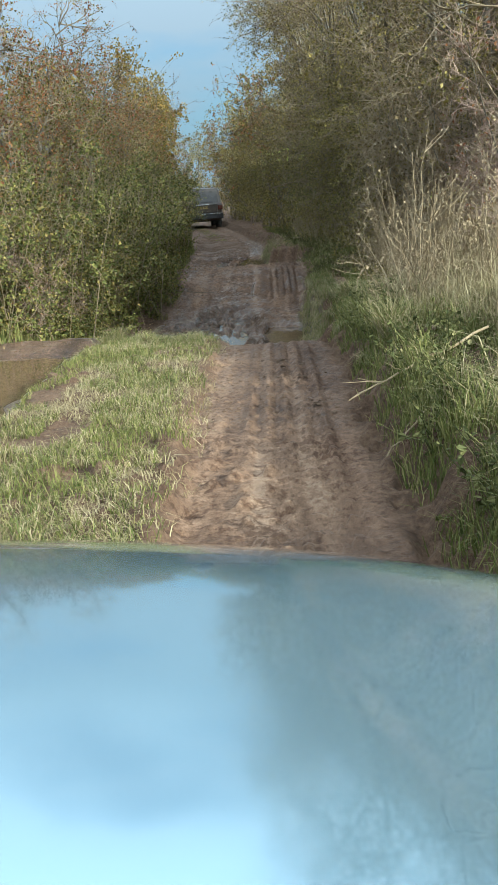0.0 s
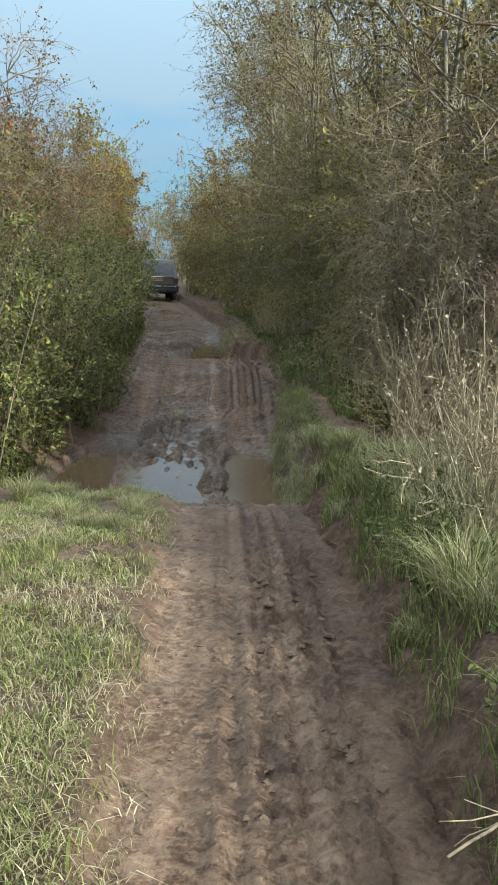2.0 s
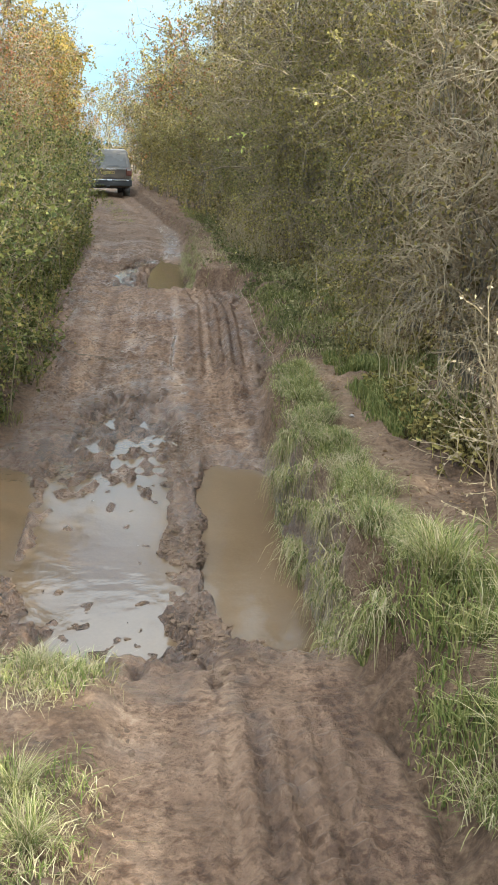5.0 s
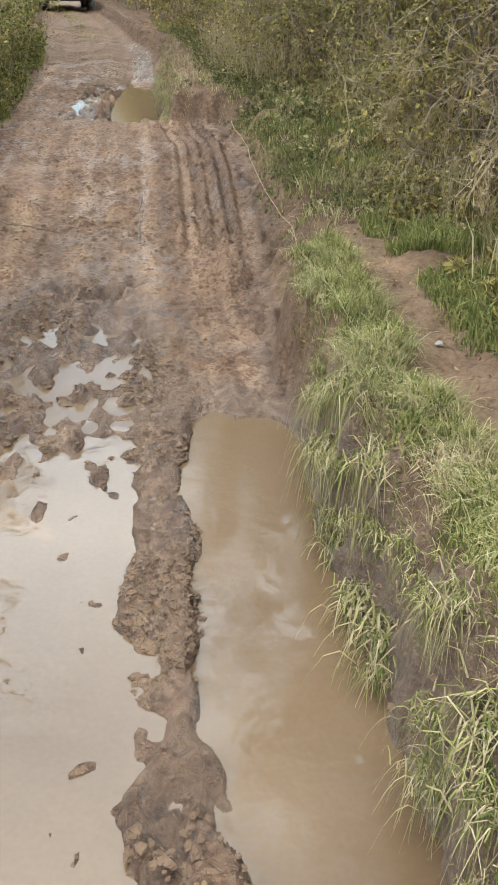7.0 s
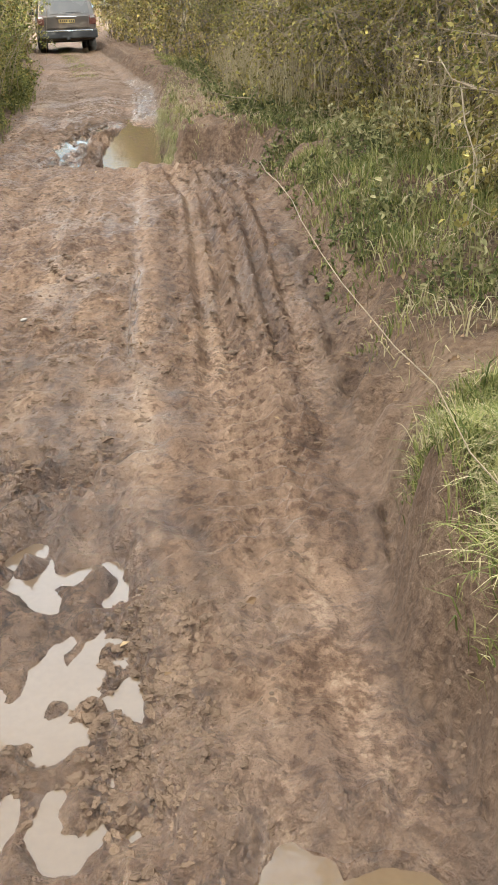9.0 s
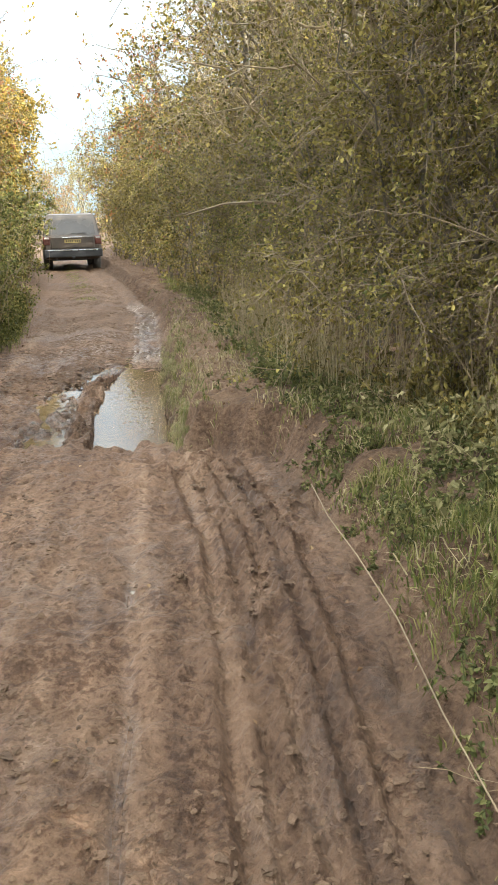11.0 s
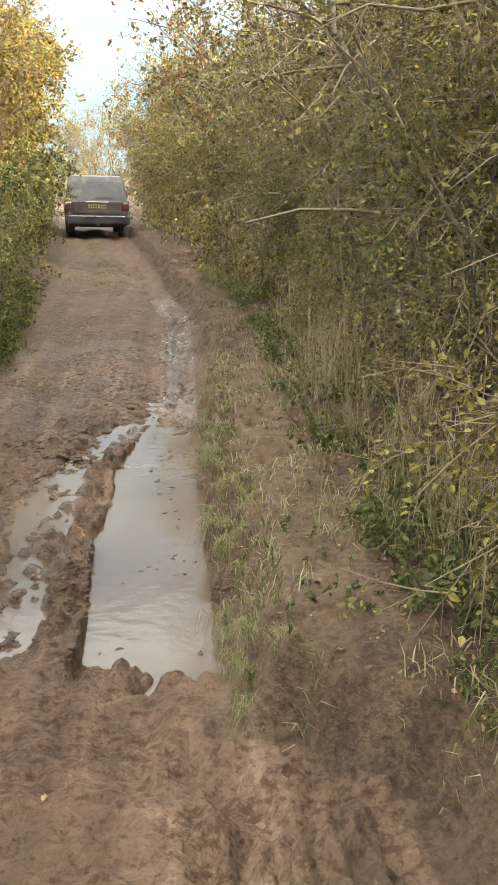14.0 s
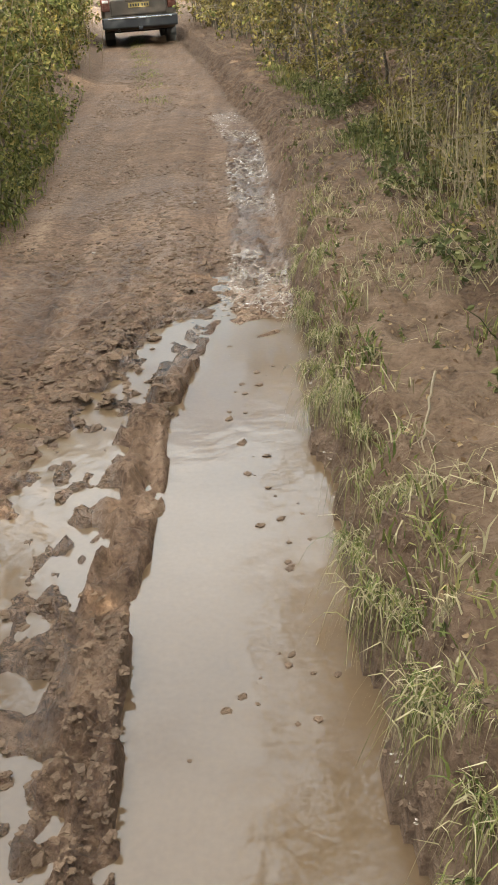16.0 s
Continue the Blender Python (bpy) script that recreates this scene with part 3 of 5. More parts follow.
# ---- plants: makers ----
def unit(v):
    return v / np.maximum(np.linalg.norm(v, axis=-1, keepdims=True), 1e-9)


def tubes(paths, radii, sides):
    """One mesh's vertices and quads for many tapered tubes. paths: T x K x 3, radii: T x K."""
    t, k, _ = paths.shape
    d = unit(paths[:, -1] - paths[:, 0])
    u = unit(np.cross(d, np.array([0.31, 0.83, 0.17])))
    v = np.cross(d, u)
    ang = np.arange(sides) * 2 * np.pi / sides
    ring = np.cos(ang)[None, :, None] * u[:, None] + np.sin(ang)[None, :, None] * v[:, None]
    verts = paths[:, :, None] + radii[:, :, None, None] * ring[:, None]
    i = np.arange(t * k * sides).reshape(t, k, sides)
    n = np.roll(i, -1, 2)
    faces = np.stack([i[:, :-1], n[:, :-1], n[:, 1:], i[:, 1:]], -1).reshape(-1, 4)
    return verts.reshape(-1, 3), faces


def shoots(rng, base, way, length, k, bend=0.25, wiggle=0.05, droop=0.0):
    """Curved paths that start at base and go along way."""
    t = np.linspace(0, 1, k)[None, :, None]
    side = unit(rng.normal(size=way.shape))
    p = base[:, None] + (way[:, None] * t + bend * side[:, None] * t * t) * length[:, None, None]
    p = p + rng.normal(size=p.shape) * wiggle * length[:, None, None] * t
    p[:, :, 2] -= droop * (t[..., 0] ** 2) * length[:, None]
    return p


def pick(rng, paths, n, lo=0.2, hi=1.0):
    """n points on the paths, with the way that each path takes there."""
    t, k, _ = paths.shape
    i, s = rng.randint(0, t, n), rng.uniform(lo, hi, n) * (k - 1)
    j = np.minimum(s.astype(int), k - 2)
    f = (s - j)[:, None]
    a, b = paths[i, j], paths[i, j + 1]
    return a * (1 - f) + b * f, unit(b - a), s / (k - 1)


def leaf_mesh(rng, at, out, size, wide=0.34, fold=0.12, curl=0.0, ovate=False):
    n = len(at)
    d = unit(out + rng.normal(size=(n, 3)) * 0.75)
    s = unit(np.cross(d, rng.normal(size=(n, 3)) + np.array([0, 0, 0.8])))
    m = np.cross(s, d)
    L = (size * rng.uniform(0.55, 1.25, n))[:, None]
    if ovate:
        v = np.stack([at, at + L * (0.3 * d + wide * s + fold * m), at + L * (0.72 * d + 0.7 * wide * s + fold * m - 0.5 * curl * m), at + L * (d - curl * m), at + L * (0.72 * d - 0.7 * wide * s + fold * m - 0.5 * curl * m), at + L * (0.3 * d - wide * s + fold * m)], 1)
        i = np.arange(n)[:, None] * 6
        return v.reshape(-1, 3), np.stack([i + np.array([0, 1, 2, 3]), i + np.array([0, 3, 4, 5])], 1).reshape(-1, 4)
    v = np.stack([at, at + L * (0.5 * d + wide * s + fold * m), at + L * (d - curl * m), at + L * (0.5 * d - wide * s + fold * m)], 1)
    return v.reshape(-1, 3), np.arange(4 * n).reshape(n, 4)


def empty_thing(name, m=None):
    ob = new(name)
    ob.empty_display_size = 0.2
    if m is not None:
        ob.matrix_basis = m
    return ob


def shrub(name, seed, tall, reach, stems, n1, n2, n3, leaves, leaf, leaf_mat, twig_mat, thick=0.03, lean=(0, 0), droop=0.05, low=0.08, sides=5, second=None, ovate=False):
    """A woody plant: several stems, branches, twigs and leaves. Its base stands at the origin."""
    rng = np.random.RandomState(seed)
    root = empty_thing(name)
    az = rng.uniform(0, 2 * np.pi, stems) + np.arange(stems) * 2.4
    hs = tall * rng.uniform(0.62, 1.0, stems)
    k = 10
    t = np.linspace(0, 1, k)[None, :]
    rad = reach * rng.uniform(0.25, 0.75, stems)[:, None] * t**1.25
    p = np.stack([np.cos(az)[:, None] * rad + lean[0] * t**1.5, np.sin(az)[:, None] * rad + lean[1] * t**1.5, hs[:, None] * t], -1)
    p[:, :, :2] += 0.12 * reach * rng.normal(size=(stems, 1, 2))
    p += rng.normal(size=p.shape) * 0.025 * tall * np.sin(t * np.pi)[..., None]
    p[:, 0, 2] = -0.12
    r0 = thick * rng.uniform(0.6, 1.1, stems)[:, None] * (1.05 - 0.85 * t)
    v, f = tubes(p, r0, sides + 1)
    mesh_object("trunk", v, f, BARK, root, True)
    b, w, s = pick(rng, p, n1, low, 1.0)
    radial = unit(np.stack([b[:, 0] - lean[0] * s, b[:, 1] - lean[1] * s, np.zeros(n1)], -1) + rng.normal(size=(n1, 3)) * 0.5)
    way = unit(0.45 * w + 0.75 * radial + np.array([0, 0, 0.25]) + rng.normal(size=(n1, 3)) * 0.25)
    p1 = shoots(rng, b, way, reach * rng.uniform(0.35, 0.8, n1) * (1.15 - 0.5 * s), 6, 0.3, 0.05, droop)
    v1, f1 = tubes(p1, thick * 0.33 * rng.uniform(0.6, 1.2, n1)[:, None] * np.linspace(1, 0.35, 6)[None], 4)
    b, w, s = pick(rng, p1, n2, 0.15, 1.0)
    p2 = shoots(rng, b, unit(0.6 * w + rng.normal(size=(n2, 3)) * 0.6), reach * rng.uniform(0.16, 0.42, n2), 4, 0.4, 0.06, droop)
    v2, f2 = tubes(p2, np.full((n2, 1), 0.0042) * rng.uniform(0.6, 1.3, n2)[:, None] * np.linspace(1, 0.4, 4)[None], 3)
    b, w, s = pick(rng, p2, n3, 0.2, 1.0)
    p3 = shoots(rng, b, unit(0.7 * w + rng.normal(size=(n3, 3)) * 0.6), reach * rng.uniform(0.08, 0.22, n3), 2, 0.0, 0.05, droop)
    v3, f3 = tubes(p3, np.full((n3, 1), 0.0024) * np.linspace(1, 0.5, 2)[None], 3)
    mesh_object("branchwork", np.concatenate([v1, v2, v3]), np.concatenate([f1, f2 + len(v1), f3 + len(v1) + len(v2)]), twig_mat, root, True)
    if leaves:
        at, w, _ = pick(rng, p3, leaves, 0.1, 1.0)
        keep = rng.rand(leaves) > 0.55 * smooth(0.62, 0.95, at[:, 2] / tall) * (tall > 3.2)
        at, w = at[keep], w[keep]
        leaves = len(at)
        half = leaves if second is None else int(leaves * 0.6)
        v, f = leaf_mesh(rng, at + rng.normal(size=at.shape) * 0.02, w, np.full(leaves, leaf), 0.30 if ovate else 0.34, 0.1, 0.1 if ovate else 0.0, ovate)
        slots = np.zeros(leaves, int)
        slots[half:] = 1
        slots = np.repeat(slots, 2) if ovate else slots
        mesh_object("crown", v, f, [leaf_mat, second or leaf_mat], root, False, slots)
    return root


def bramble(name, seed, tall, reach, canes, leaves, leaf, leaf_mat, cane_mat, second=None):
    """A mound of arching canes covered in leaves."""
    rng = np.random.RandomState(seed)
    root = empty_thing(name)
    az = rng.uniform(0, 2 * np.pi, canes)
    base = np.stack([rng.normal(size=canes) * 0.35 * reach, rng.normal(size=canes) * 0.4 * reach, np.full(canes, -0.08)], -1)
    k = 8
    t = np.linspace(0, 1, k)[None, :]
    run = reach * rng.uniform(0.35, 0.95, canes)[:, None]
    top = tall * rng.uniform(0.45, 1.15, canes)[:, None]
    fall = rng.uniform(0.5, 1.1, canes)[:, None]
    p = base[:, None] + np.stack([np.cos(az)[:, None] * run * t, np.sin(az)[:, None] * run * t, top * (1.9 * t - 1.05 * fall * t * t)], -1)
    p += rng.normal(size=p.shape) * 0.03 * t[..., None]
    p[:, :, 2] = np.maximum(p[:, :, 2], -0.1)
    v, f = tubes(p, 0.0048 * rng.uniform(0.6, 1.4, canes)[:, None] * np.linspace(1, 0.4, k)[None], 3)
    n2 = canes * 6
    b, w, _ = pick(rng, p, n2, 0.03, 1.0)
    p2 = shoots(rng, b, unit(0.5 * w + rng.normal(size=(n2, 3)) * 0.6), rng.uniform(0.1, 0.32, n2), 3, 0.3, 0.05, 0.15)
    v2, f2 = tubes(p2, np.full((n2, 1), 0.0026) * np.linspace(1, 0.5, 3)[None], 3)
    mesh_object("canework", np.concatenate([v, v2]), np.concatenate([f, f2 + len(v)]), cane_mat, root, True)
    at, w, _ = pick(rng, p2, leaves, 0.1, 1.0)
    at = at + rng.normal(size=at.shape) * 0.03
    low = (rng.rand(leaves) < 0.3) & (np.hypot(at[:, 0], at[:, 1]) < 0.75 * reach)
    at[low, 2] *= rng.rand(low.sum()) * 0.6
    at[:, 2] = np.maximum(at[:, 2], 0.0)
    v, f = leaf_mesh(rng, at, w + np.array([0, 0, 0.2]), np.full(leaves, leaf), 0.38, 0.12, 0.12)
    tint = F1(at[:, 0] * 2.5 + seed, at[:, 1] * 2.5 + at[:, 2] * 2) + 0.5 * rng.rand(leaves)
    mesh_object("crown", v, f, [leaf_mat, second or leaf_mat], root, False, (tint > 0.50).astype(int))
    return root


def blades(rng, at, tall, wide, lean=0.5):
    """Grass blades: two bent strips each, tapered to a tip."""
    n = len(at)
    a = rng.uniform(0, 2 * np.pi, n)
    s = np.stack([np.cos(a), np.sin(a), 0 * a], -1)
    b = rng.uniform(0, 2 * np.pi, n)
    d = np.stack([np.cos(b), np.sin(b), 0 * b], -1) * (lean * rng.uniform(0.2, 1.2, n))[:, None]
    h = (tall * rng.uniform(0.5, 1.25, n))[:, None]
    w = (wide * rng.uniform(0.6, 1.3, n))[:, None] * s
    up = np.array([0, 0, 1.0])
    mid = at + h * (0.55 * up + 0.28 * d)
    tip = at + h * ((0.95 - 0.35 * np.linalg.norm(d, axis=1, keepdims=True)) * up + d)
    v = np.stack([at - w, at + w, mid + 0.8 * w, mid - 0.8 * w, tip], 1).reshape(-1, 3)
    i = np.arange(n)[:, None] * 5
    return v, (i + np.array([0, 1, 2, 3])).tolist() + (i + np.array([3, 2, 4])).tolist()


def scatter(rng, n, x0, x1, y0, y1, keep):
    """Points on the ground with x measured from the lane's verge on that side, kept where keep allows."""
    y = rng.uniform(y0, y1, n)
    x = keep(y) + rng.uniform(x0, x1, n)
    z = height(x, y)[0]
    return np.stack([x, y, z - 0.01], -1)


def from_right(y):
    return along(RIGHT, y)


def from_left(y):
    return along(LEFT, y)


def from_zero(y):
    return 0 * y


def clump(rng, pts, size=0.35, share=0.5):
    """Thins points by a noise, so that they stand in clumps with gaps."""
    q = F1(pts[:, 0] / size + 40, pts[:, 1] / size) + 0.5 * F2(pts[:, 0] * 2 / size, pts[:, 1] * 2 / size)
    return pts[q > np.quantile(q, 1 - share)]


def sward(name, label, seed, n, box, origin, tall, wide, mat, lean=0.5, share=0.7, size=0.4):
    rng = np.random.RandomState(seed)
    p = clump(rng, scatter(rng, n, *box, origin), size, share)
    off = p[:, 0] - origin(p[:, 1])
    edge = np.minimum.reduce([(off - box[0]) / 0.12, (box[1] - off) / 0.25, (p[:, 1] - box[2]) / 0.7, (box[3] - p[:, 1]) / 0.7])
    p = p[rng.rand(len(p)) < 0.15 + edge + 0.8 * F4(p[:, 0] * 5, p[:, 1] * 5)]
    v, f = blades(rng, p, np.full(len(p), tall) * (0.7 + 0.8 * rng.rand(len(p))) * (0.6 + 0.4 * smooth(0.0, 0.25, p[:, 0] - origin(p[:, 1]) - box[0] + 0.12 * F2(p[:, 0] * 6, p[:, 1] * 6))), wide, lean)
    ob = mesh_object(name, v, f, mat)
    return tagged(ob, label, "grass", kind="stuff")


def herbs(name, label, seed, n, box, origin, tall, leaf, mat, share=0.6):
    """Low leafy plants: short stems with leaves up them."""
    rng = np.random.RandomState(seed)
    p = clump(rng, scatter(rng, n, *box, origin), 0.5, share)
    k = len(p)
    way = unit(rng.normal(size=(k, 3)) * 0.35 + np.array([0, 0, 1]))
    paths = shoots(rng, p, way, tall * rng.uniform(0.4, 1.2, k), 4, 0.3, 0.05)
    v, f = tubes(paths, np.full((k, 1), 0.003) * np.linspace(1, 0.5, 4)[None], 3)
    at, w, _ = pick(rng, paths, k * 9, 0.25, 1.0)
    out = rng.normal(size=at.shape) * np.array([1, 1, 0.35])
    v2, f2 = leaf_mesh(rng, at, unit(out), np.full(len(at), leaf), 0.30, 0.1, 0.15, True)
    ob = mesh_object(name, np.concatenate([v, v2]), np.concatenate([f, f2 + len(v)]), mat)
    return tagged(ob, label, "undergrowth", kind="stuff")


def stand(x, y, turn=0.0, size=1.0, sink=0.0):
    z = float(height(np.array([x]), np.array([y]))[0][0]) - sink
    return pose(x, y, z, 0, 0, turn) @ Matrix.Diagonal((size, size, size, 1))


# ---- hedges ----
hedge_rng = np.random.RandomState(77)


def row(originals, label, category, group, ys, offset, origin, jitter=0.25, sizes=(0.85, 1.15), turns=(0, 360)):
    """Sets copies of the originals along the lane; the originals take the first places."""
    used = set()
    for i, y in enumerate(ys):
        o = originals[i % len(originals)]
        y = y + hedge_rng.uniform(-jitter, jitter)
        x = float(origin(np.array([y]))[0]) + offset + hedge_rng.uniform(-jitter, jitter) * 0.7
        m = stand(x, y, hedge_rng.uniform(*turns), hedge_rng.uniform(*sizes), 0.03)
        if o in used:
            copy_thing(o, m)
        else:
            used.add(o)
            o.matrix_basis = m
            tagged(o, label, category, group)


def steps(a, b, d):
    return list(np.arange(a, b, d))


NEAR_L = "dense green bramble bush with yellowing leaves against the hedge"
left_brambles = [bramble("bramble_bush", 10 + i, 1.4, 0.9, 80, 8600, 0.040, BRAMBLE, TWIG, HAWTHORN) for i in range(3)]
row(left_brambles, NEAR_L, "bush", "brambles beside the lane", steps(6.0, 22, 0.88), -0.9, from_left, 0.14)
far_brambles = [bramble("bramble_bush", 20 + i, 1.7, 1.0, 34, 4600, 0.062, BRAMBLE, TWIG, HAWTHORN) for i in range(2)]
row(far_brambles, "green bramble bush at the foot of the hedge", "bush", "brambles beside the lane", steps(22.5, 60, 1.6), -1.25, from_left, 0.3)
left_trees = [
    shrub("hawthorn_tree", 31, 3.7, 1.5, 7, 60, 320, 1150, 8600, 0.040, HAWTHORN, TWIG, 0.035, second=RUSSET),
    shrub("hawthorn_tree", 32, 4.1, 1.6, 7, 60, 320, 1150, 8600, 0.040, RUSSET, TWIG, 0.035, second=HAWTHORN),
    shrub("hawthorn_tree", 33, 3.5, 1.5, 7, 60, 320, 1150, 8600, 0.040, HAWTHORN, TWIG, 0.035, second=BRAMBLE),
]
row(left_trees, "hawthorn tree with thinning olive and russet autumn leaves", "tree", "trees of the hedge", steps(6.4, 26, 1.5), -2.05, from_left, 0.3, (0.88, 1.12))
far_left = [shrub("hawthorn_tree", 36 + i, 3.9, 1.7, 4, 36, 170, 520, 6000, 0.062, (HAWTHORN, GOLD)[i], TWIG, 0.035, second=BRAMBLE) for i in range(2)]
row(far_left, "hawthorn tree with olive and yellow autumn leaves", "tree", "trees of the hedge", steps(27, 42, 1.9), -2.6, from_left, 0.3, (0.88, 1.12))
gold_trees = [shrub("field_maple", 41 + i, 5.2, 2.1, 4, 52, 260, 760, 10500, 0.084, GOLD, BARK, 0.05, second=HAWTHORN) for i in range(2)]
row(gold_trees, "field maple with golden yellow autumn leaves", "tree", "golden trees at the bend", steps(38, 84, 3.4), -2.7, from_left, 0.4)

SHRUB_L = "tangled hedge shrub with olive leaves and bare tan twigs"
right_shrubs = [
    shrub("hedge_shrub", 51, 3.0, 1.0, 8, 66, 430, 1550, 13500, 0.028, LIT_OLIVE, TWIG, 0.017, droop=0.14, second=HAWTHORN, ovate=True),
    shrub("hedge_shrub", 52, 3.4, 1.1, 8, 66, 430, 1550, 13500, 0.027, LIT_OLIVE, TWIG, 0.017, droop=0.12, second=BRAMBLE, ovate=True),
    shrub("hedge_shrub", 53, 2.6, 1.0, 8, 66, 430, 1550, 13000, 0.031, BRAMBLE, TWIG, 0.017, droop=0.17, second=LIT_OLIVE, ovate=True),
]
bare_shrubs = [shrub("bare_shrub", 81 + i, 2.3, 0.8, 11, 80, 560, 1700, 900, 0.034, RUSSET, PINK_TWIG, 0.012, droop=0.03, second=OLIVE) for i in range(2)]
row(bare_shrubs, "thicket of bare grey-pink twigs beside the hedge", "bush", "bare shrubs on the verge", steps(3.9, 9.4, 0.95), 1.75, from_right, 0.18, (0.7, 0.95))
dry_shrubs = [shrub("dry_shrub", 84 + i, 2.5, 0.95, 10, 76, 540, 1700, 3400, 0.033, DRY_LEAF, TAN_TWIG, 0.011, droop=0.12, second=OLIVE, ovate=True) for i in range(2)]
row(dry_shrubs, "tangle of dry tan stems and withered leaves against the hedge", "bush", "dry shrubs beside the path", steps(6.9, 10.6, 0.75), 1.45, from_right, 0.16, (0.8, 1.1))
low_canes = [copy_thing(o, o.matrix_basis) for o in bare_shrubs]
row(low_canes, "low thicket of bare grey-brown stems at the bramble's foot", "bush", "bare stems beside the lane", steps(6.5, 12.5, 0.62), -0.42, from_left, 0.12, (0.30, 0.46))
row(right_shrubs, SHRUB_L, "bush", "shrubs of the tall hedge", steps(10.3, 14.6, 1.05), 1.5, from_right, 0.2)
row_more = [copy_thing(o, o.matrix_basis) for o in right_shrubs]
row(row_more, SHRUB_L, "bush", "shrubs of the tall hedge", steps(14.8, 23.5, 1.05), 1.68, from_right, 0.2)
far_shrubs = [shrub("hedge_shrub", 56 + i, 3.0, 1.15, 5, 36, 170, 480, 4600, 0.056, OLIVE, TWIG, 0.02, droop=0.1, second=(HAWTHORN, BRAMBLE)[i]) for i in range(2)]
row(far_shrubs, "hedge shrub with olive and yellow leaves", "bush", "shrubs of the tall hedge", steps(24.4, 46, 1.4), 1.2, from_right, 0.2)
row([copy_thing(o, o.matrix_basis) for o in far_shrubs], "hedge shrub with olive and yellow leaves", "bush", "shrubs of the tall hedge", steps(6.6, 24, 1.45), 3.3, from_right, 0.25, (0.95, 1.25))
TREE_L = "tall hedge tree with olive-brown leaves and many fine twigs"
right_trees = [
    shrub("hedge_tree", 61, 6.6, 1.85, 6, 76, 460, 2000, 12500, 0.034, OLIVE, TWIG, 0.05, (-0.5, 0), second=HAWTHORN),
    shrub("hedge_tree", 62, 7.2, 1.95, 6, 76, 460, 2000, 12500, 0.034, OLIVE, TWIG, 0.05, (-0.6, 0), second=BRAMBLE),
    shrub("hedge_tree", 63, 6.2, 1.75, 6, 76, 460, 2000, 12500, 0.033, HAWTHORN, TWIG, 0.05, (-0.4, 0), second=OLIVE),
]
# the tree at y 5.2 is unseen, added to cast shade on the bank
row(right_trees, TREE_L, "tree", "trees of the tall hedge", steps(5.2, 15.6, 1.6), 2.8, from_right, 0.35, (0.98, 1.25), (-45, 45))
leaning_trees = [copy_thing(o, o.matrix_basis) for o in right_trees]
row(leaning_trees, "tall hedge tree leaning out over the lane", "tree", "trees of the tall hedge", steps(16.4, 26, 1.5), 2.4, from_right, 0.3, (1.0, 1.25), (-35, 35))
far_right = [shrub("hedge_tree", 66 + i, 6.4, 2.2, 4, 44, 190, 560, 6400, 0.072, (OLIVE, HAWTHORN)[i], BARK, 0.06, (-0.5, 0), second=(HAWTHORN, RUSSET)[i]) for i in range(2)]
row(far_right, "tall hedge tree with olive and yellowing leaves", "tree", "trees of the tall hedge", steps(25, 50, 1.9) + steps(50, 100, 5.0), 2.7, from_right, 0.35)
# back row thickening the hedge, set close to keep sun flecks off the lane
back_trees = [shrub("hedge_tree", 71 + i, 6.6, 2.2, 5, 60, 320, 1100, 8500, 0.042, OLIVE, TWIG, 0.05, (-0.5, 0), second=HAWTHORN) for i in range(2)]
row(back_trees, "tall hedge tree with olive and brown leaves", "tree", "trees of the tall hedge", steps(6.0, 26, 1.95), 4.4, from_right, 0.5, (0.9, 1.1))
# the same row carried on behind the far hedge, added to block the sun
sun_blocking_trees = [copy_thing(o, o.matrix_basis) for o in far_right]
row(sun_blocking_trees, "tall hedge tree with olive and yellowing leaves", "tree", "trees of the tall hedge", steps(27, 52, 1.95), 4.4, from_right, 0.5, (0.9, 1.1))
near_gold = [copy_thing(o, o.matrix_basis) for o in gold_trees]
row(near_gold, "field maple with golden brown autumn leaves above the hedge", "tree", "golden trees at the bend", steps(29, 47, 1.7), -2.5, from_left, 0.4, (0.95, 1.15))

# ---- grass and low plants ----
sward("grass", "short trodden green and yellow grass on the lane's crown", 101, 60000, (-1.14, -0.06, -2.5, 6.25), from_zero, 0.064, 0.0019, GRASS, 1.1, 0.70, 0.26)
sward("dry_grass", "bleached trodden grass on the lane's crown", 102, 46000, (-1.12, 0.0, -2.5, 6.1), from_zero, 0.055, 0.0019, STRAW, 1.5, 0.6, 0.4)
sward("grass", "long green grass beside the worn wheel way", 103, 9000, (-0.9, 0.05, -2.0, 6.4), from_left, 0.17, 0.004, GRASS, 0.5, 0.8)
sward("grass", "long green grass on the verge beside the lane", 104, 34000, (0.05, 1.1, -1.5, 5.4), from_right, 0.17, 0.0023, GRASS, 0.8, 0.8)
sward("dry_grass", "straw-coloured dead grass among the verge plants", 105, 22000, (0.22, 1.6, -1.0, 5.6), from_right, 0.30, 0.0021, STRAW, 0.9, 0.6)
sward("grass", "green grass tufts hanging over the cut earth bank", 106, 25000, (0.09, 0.34, 5.8, 9.6), from_right, 0.095, 0.0021, GRASS, 1.1, 0.85, 0.22)
sward("dry_grass", "bleached dead blades among the grass of the bank", 130, 15000, (0.09, 0.36, 5.8, 9.7), from_right, 0.085, 0.0019, STRAW, 1.3, 0.8, 0.25)
sward("grass", "green grass along the far side of the path", 123, 16000, (0.52, 0.9, 7.6, 10.5), from_right, 0.11, 0.0036, GRASS, 0.7, 0.7)
sward("grass", "mixed grass at the corner of the verge", 124, 7000, (0.03, 0.55, 4.6, 6.1), from_right, 0.11, 0.0034, GRASS, 0.8, 0.7)
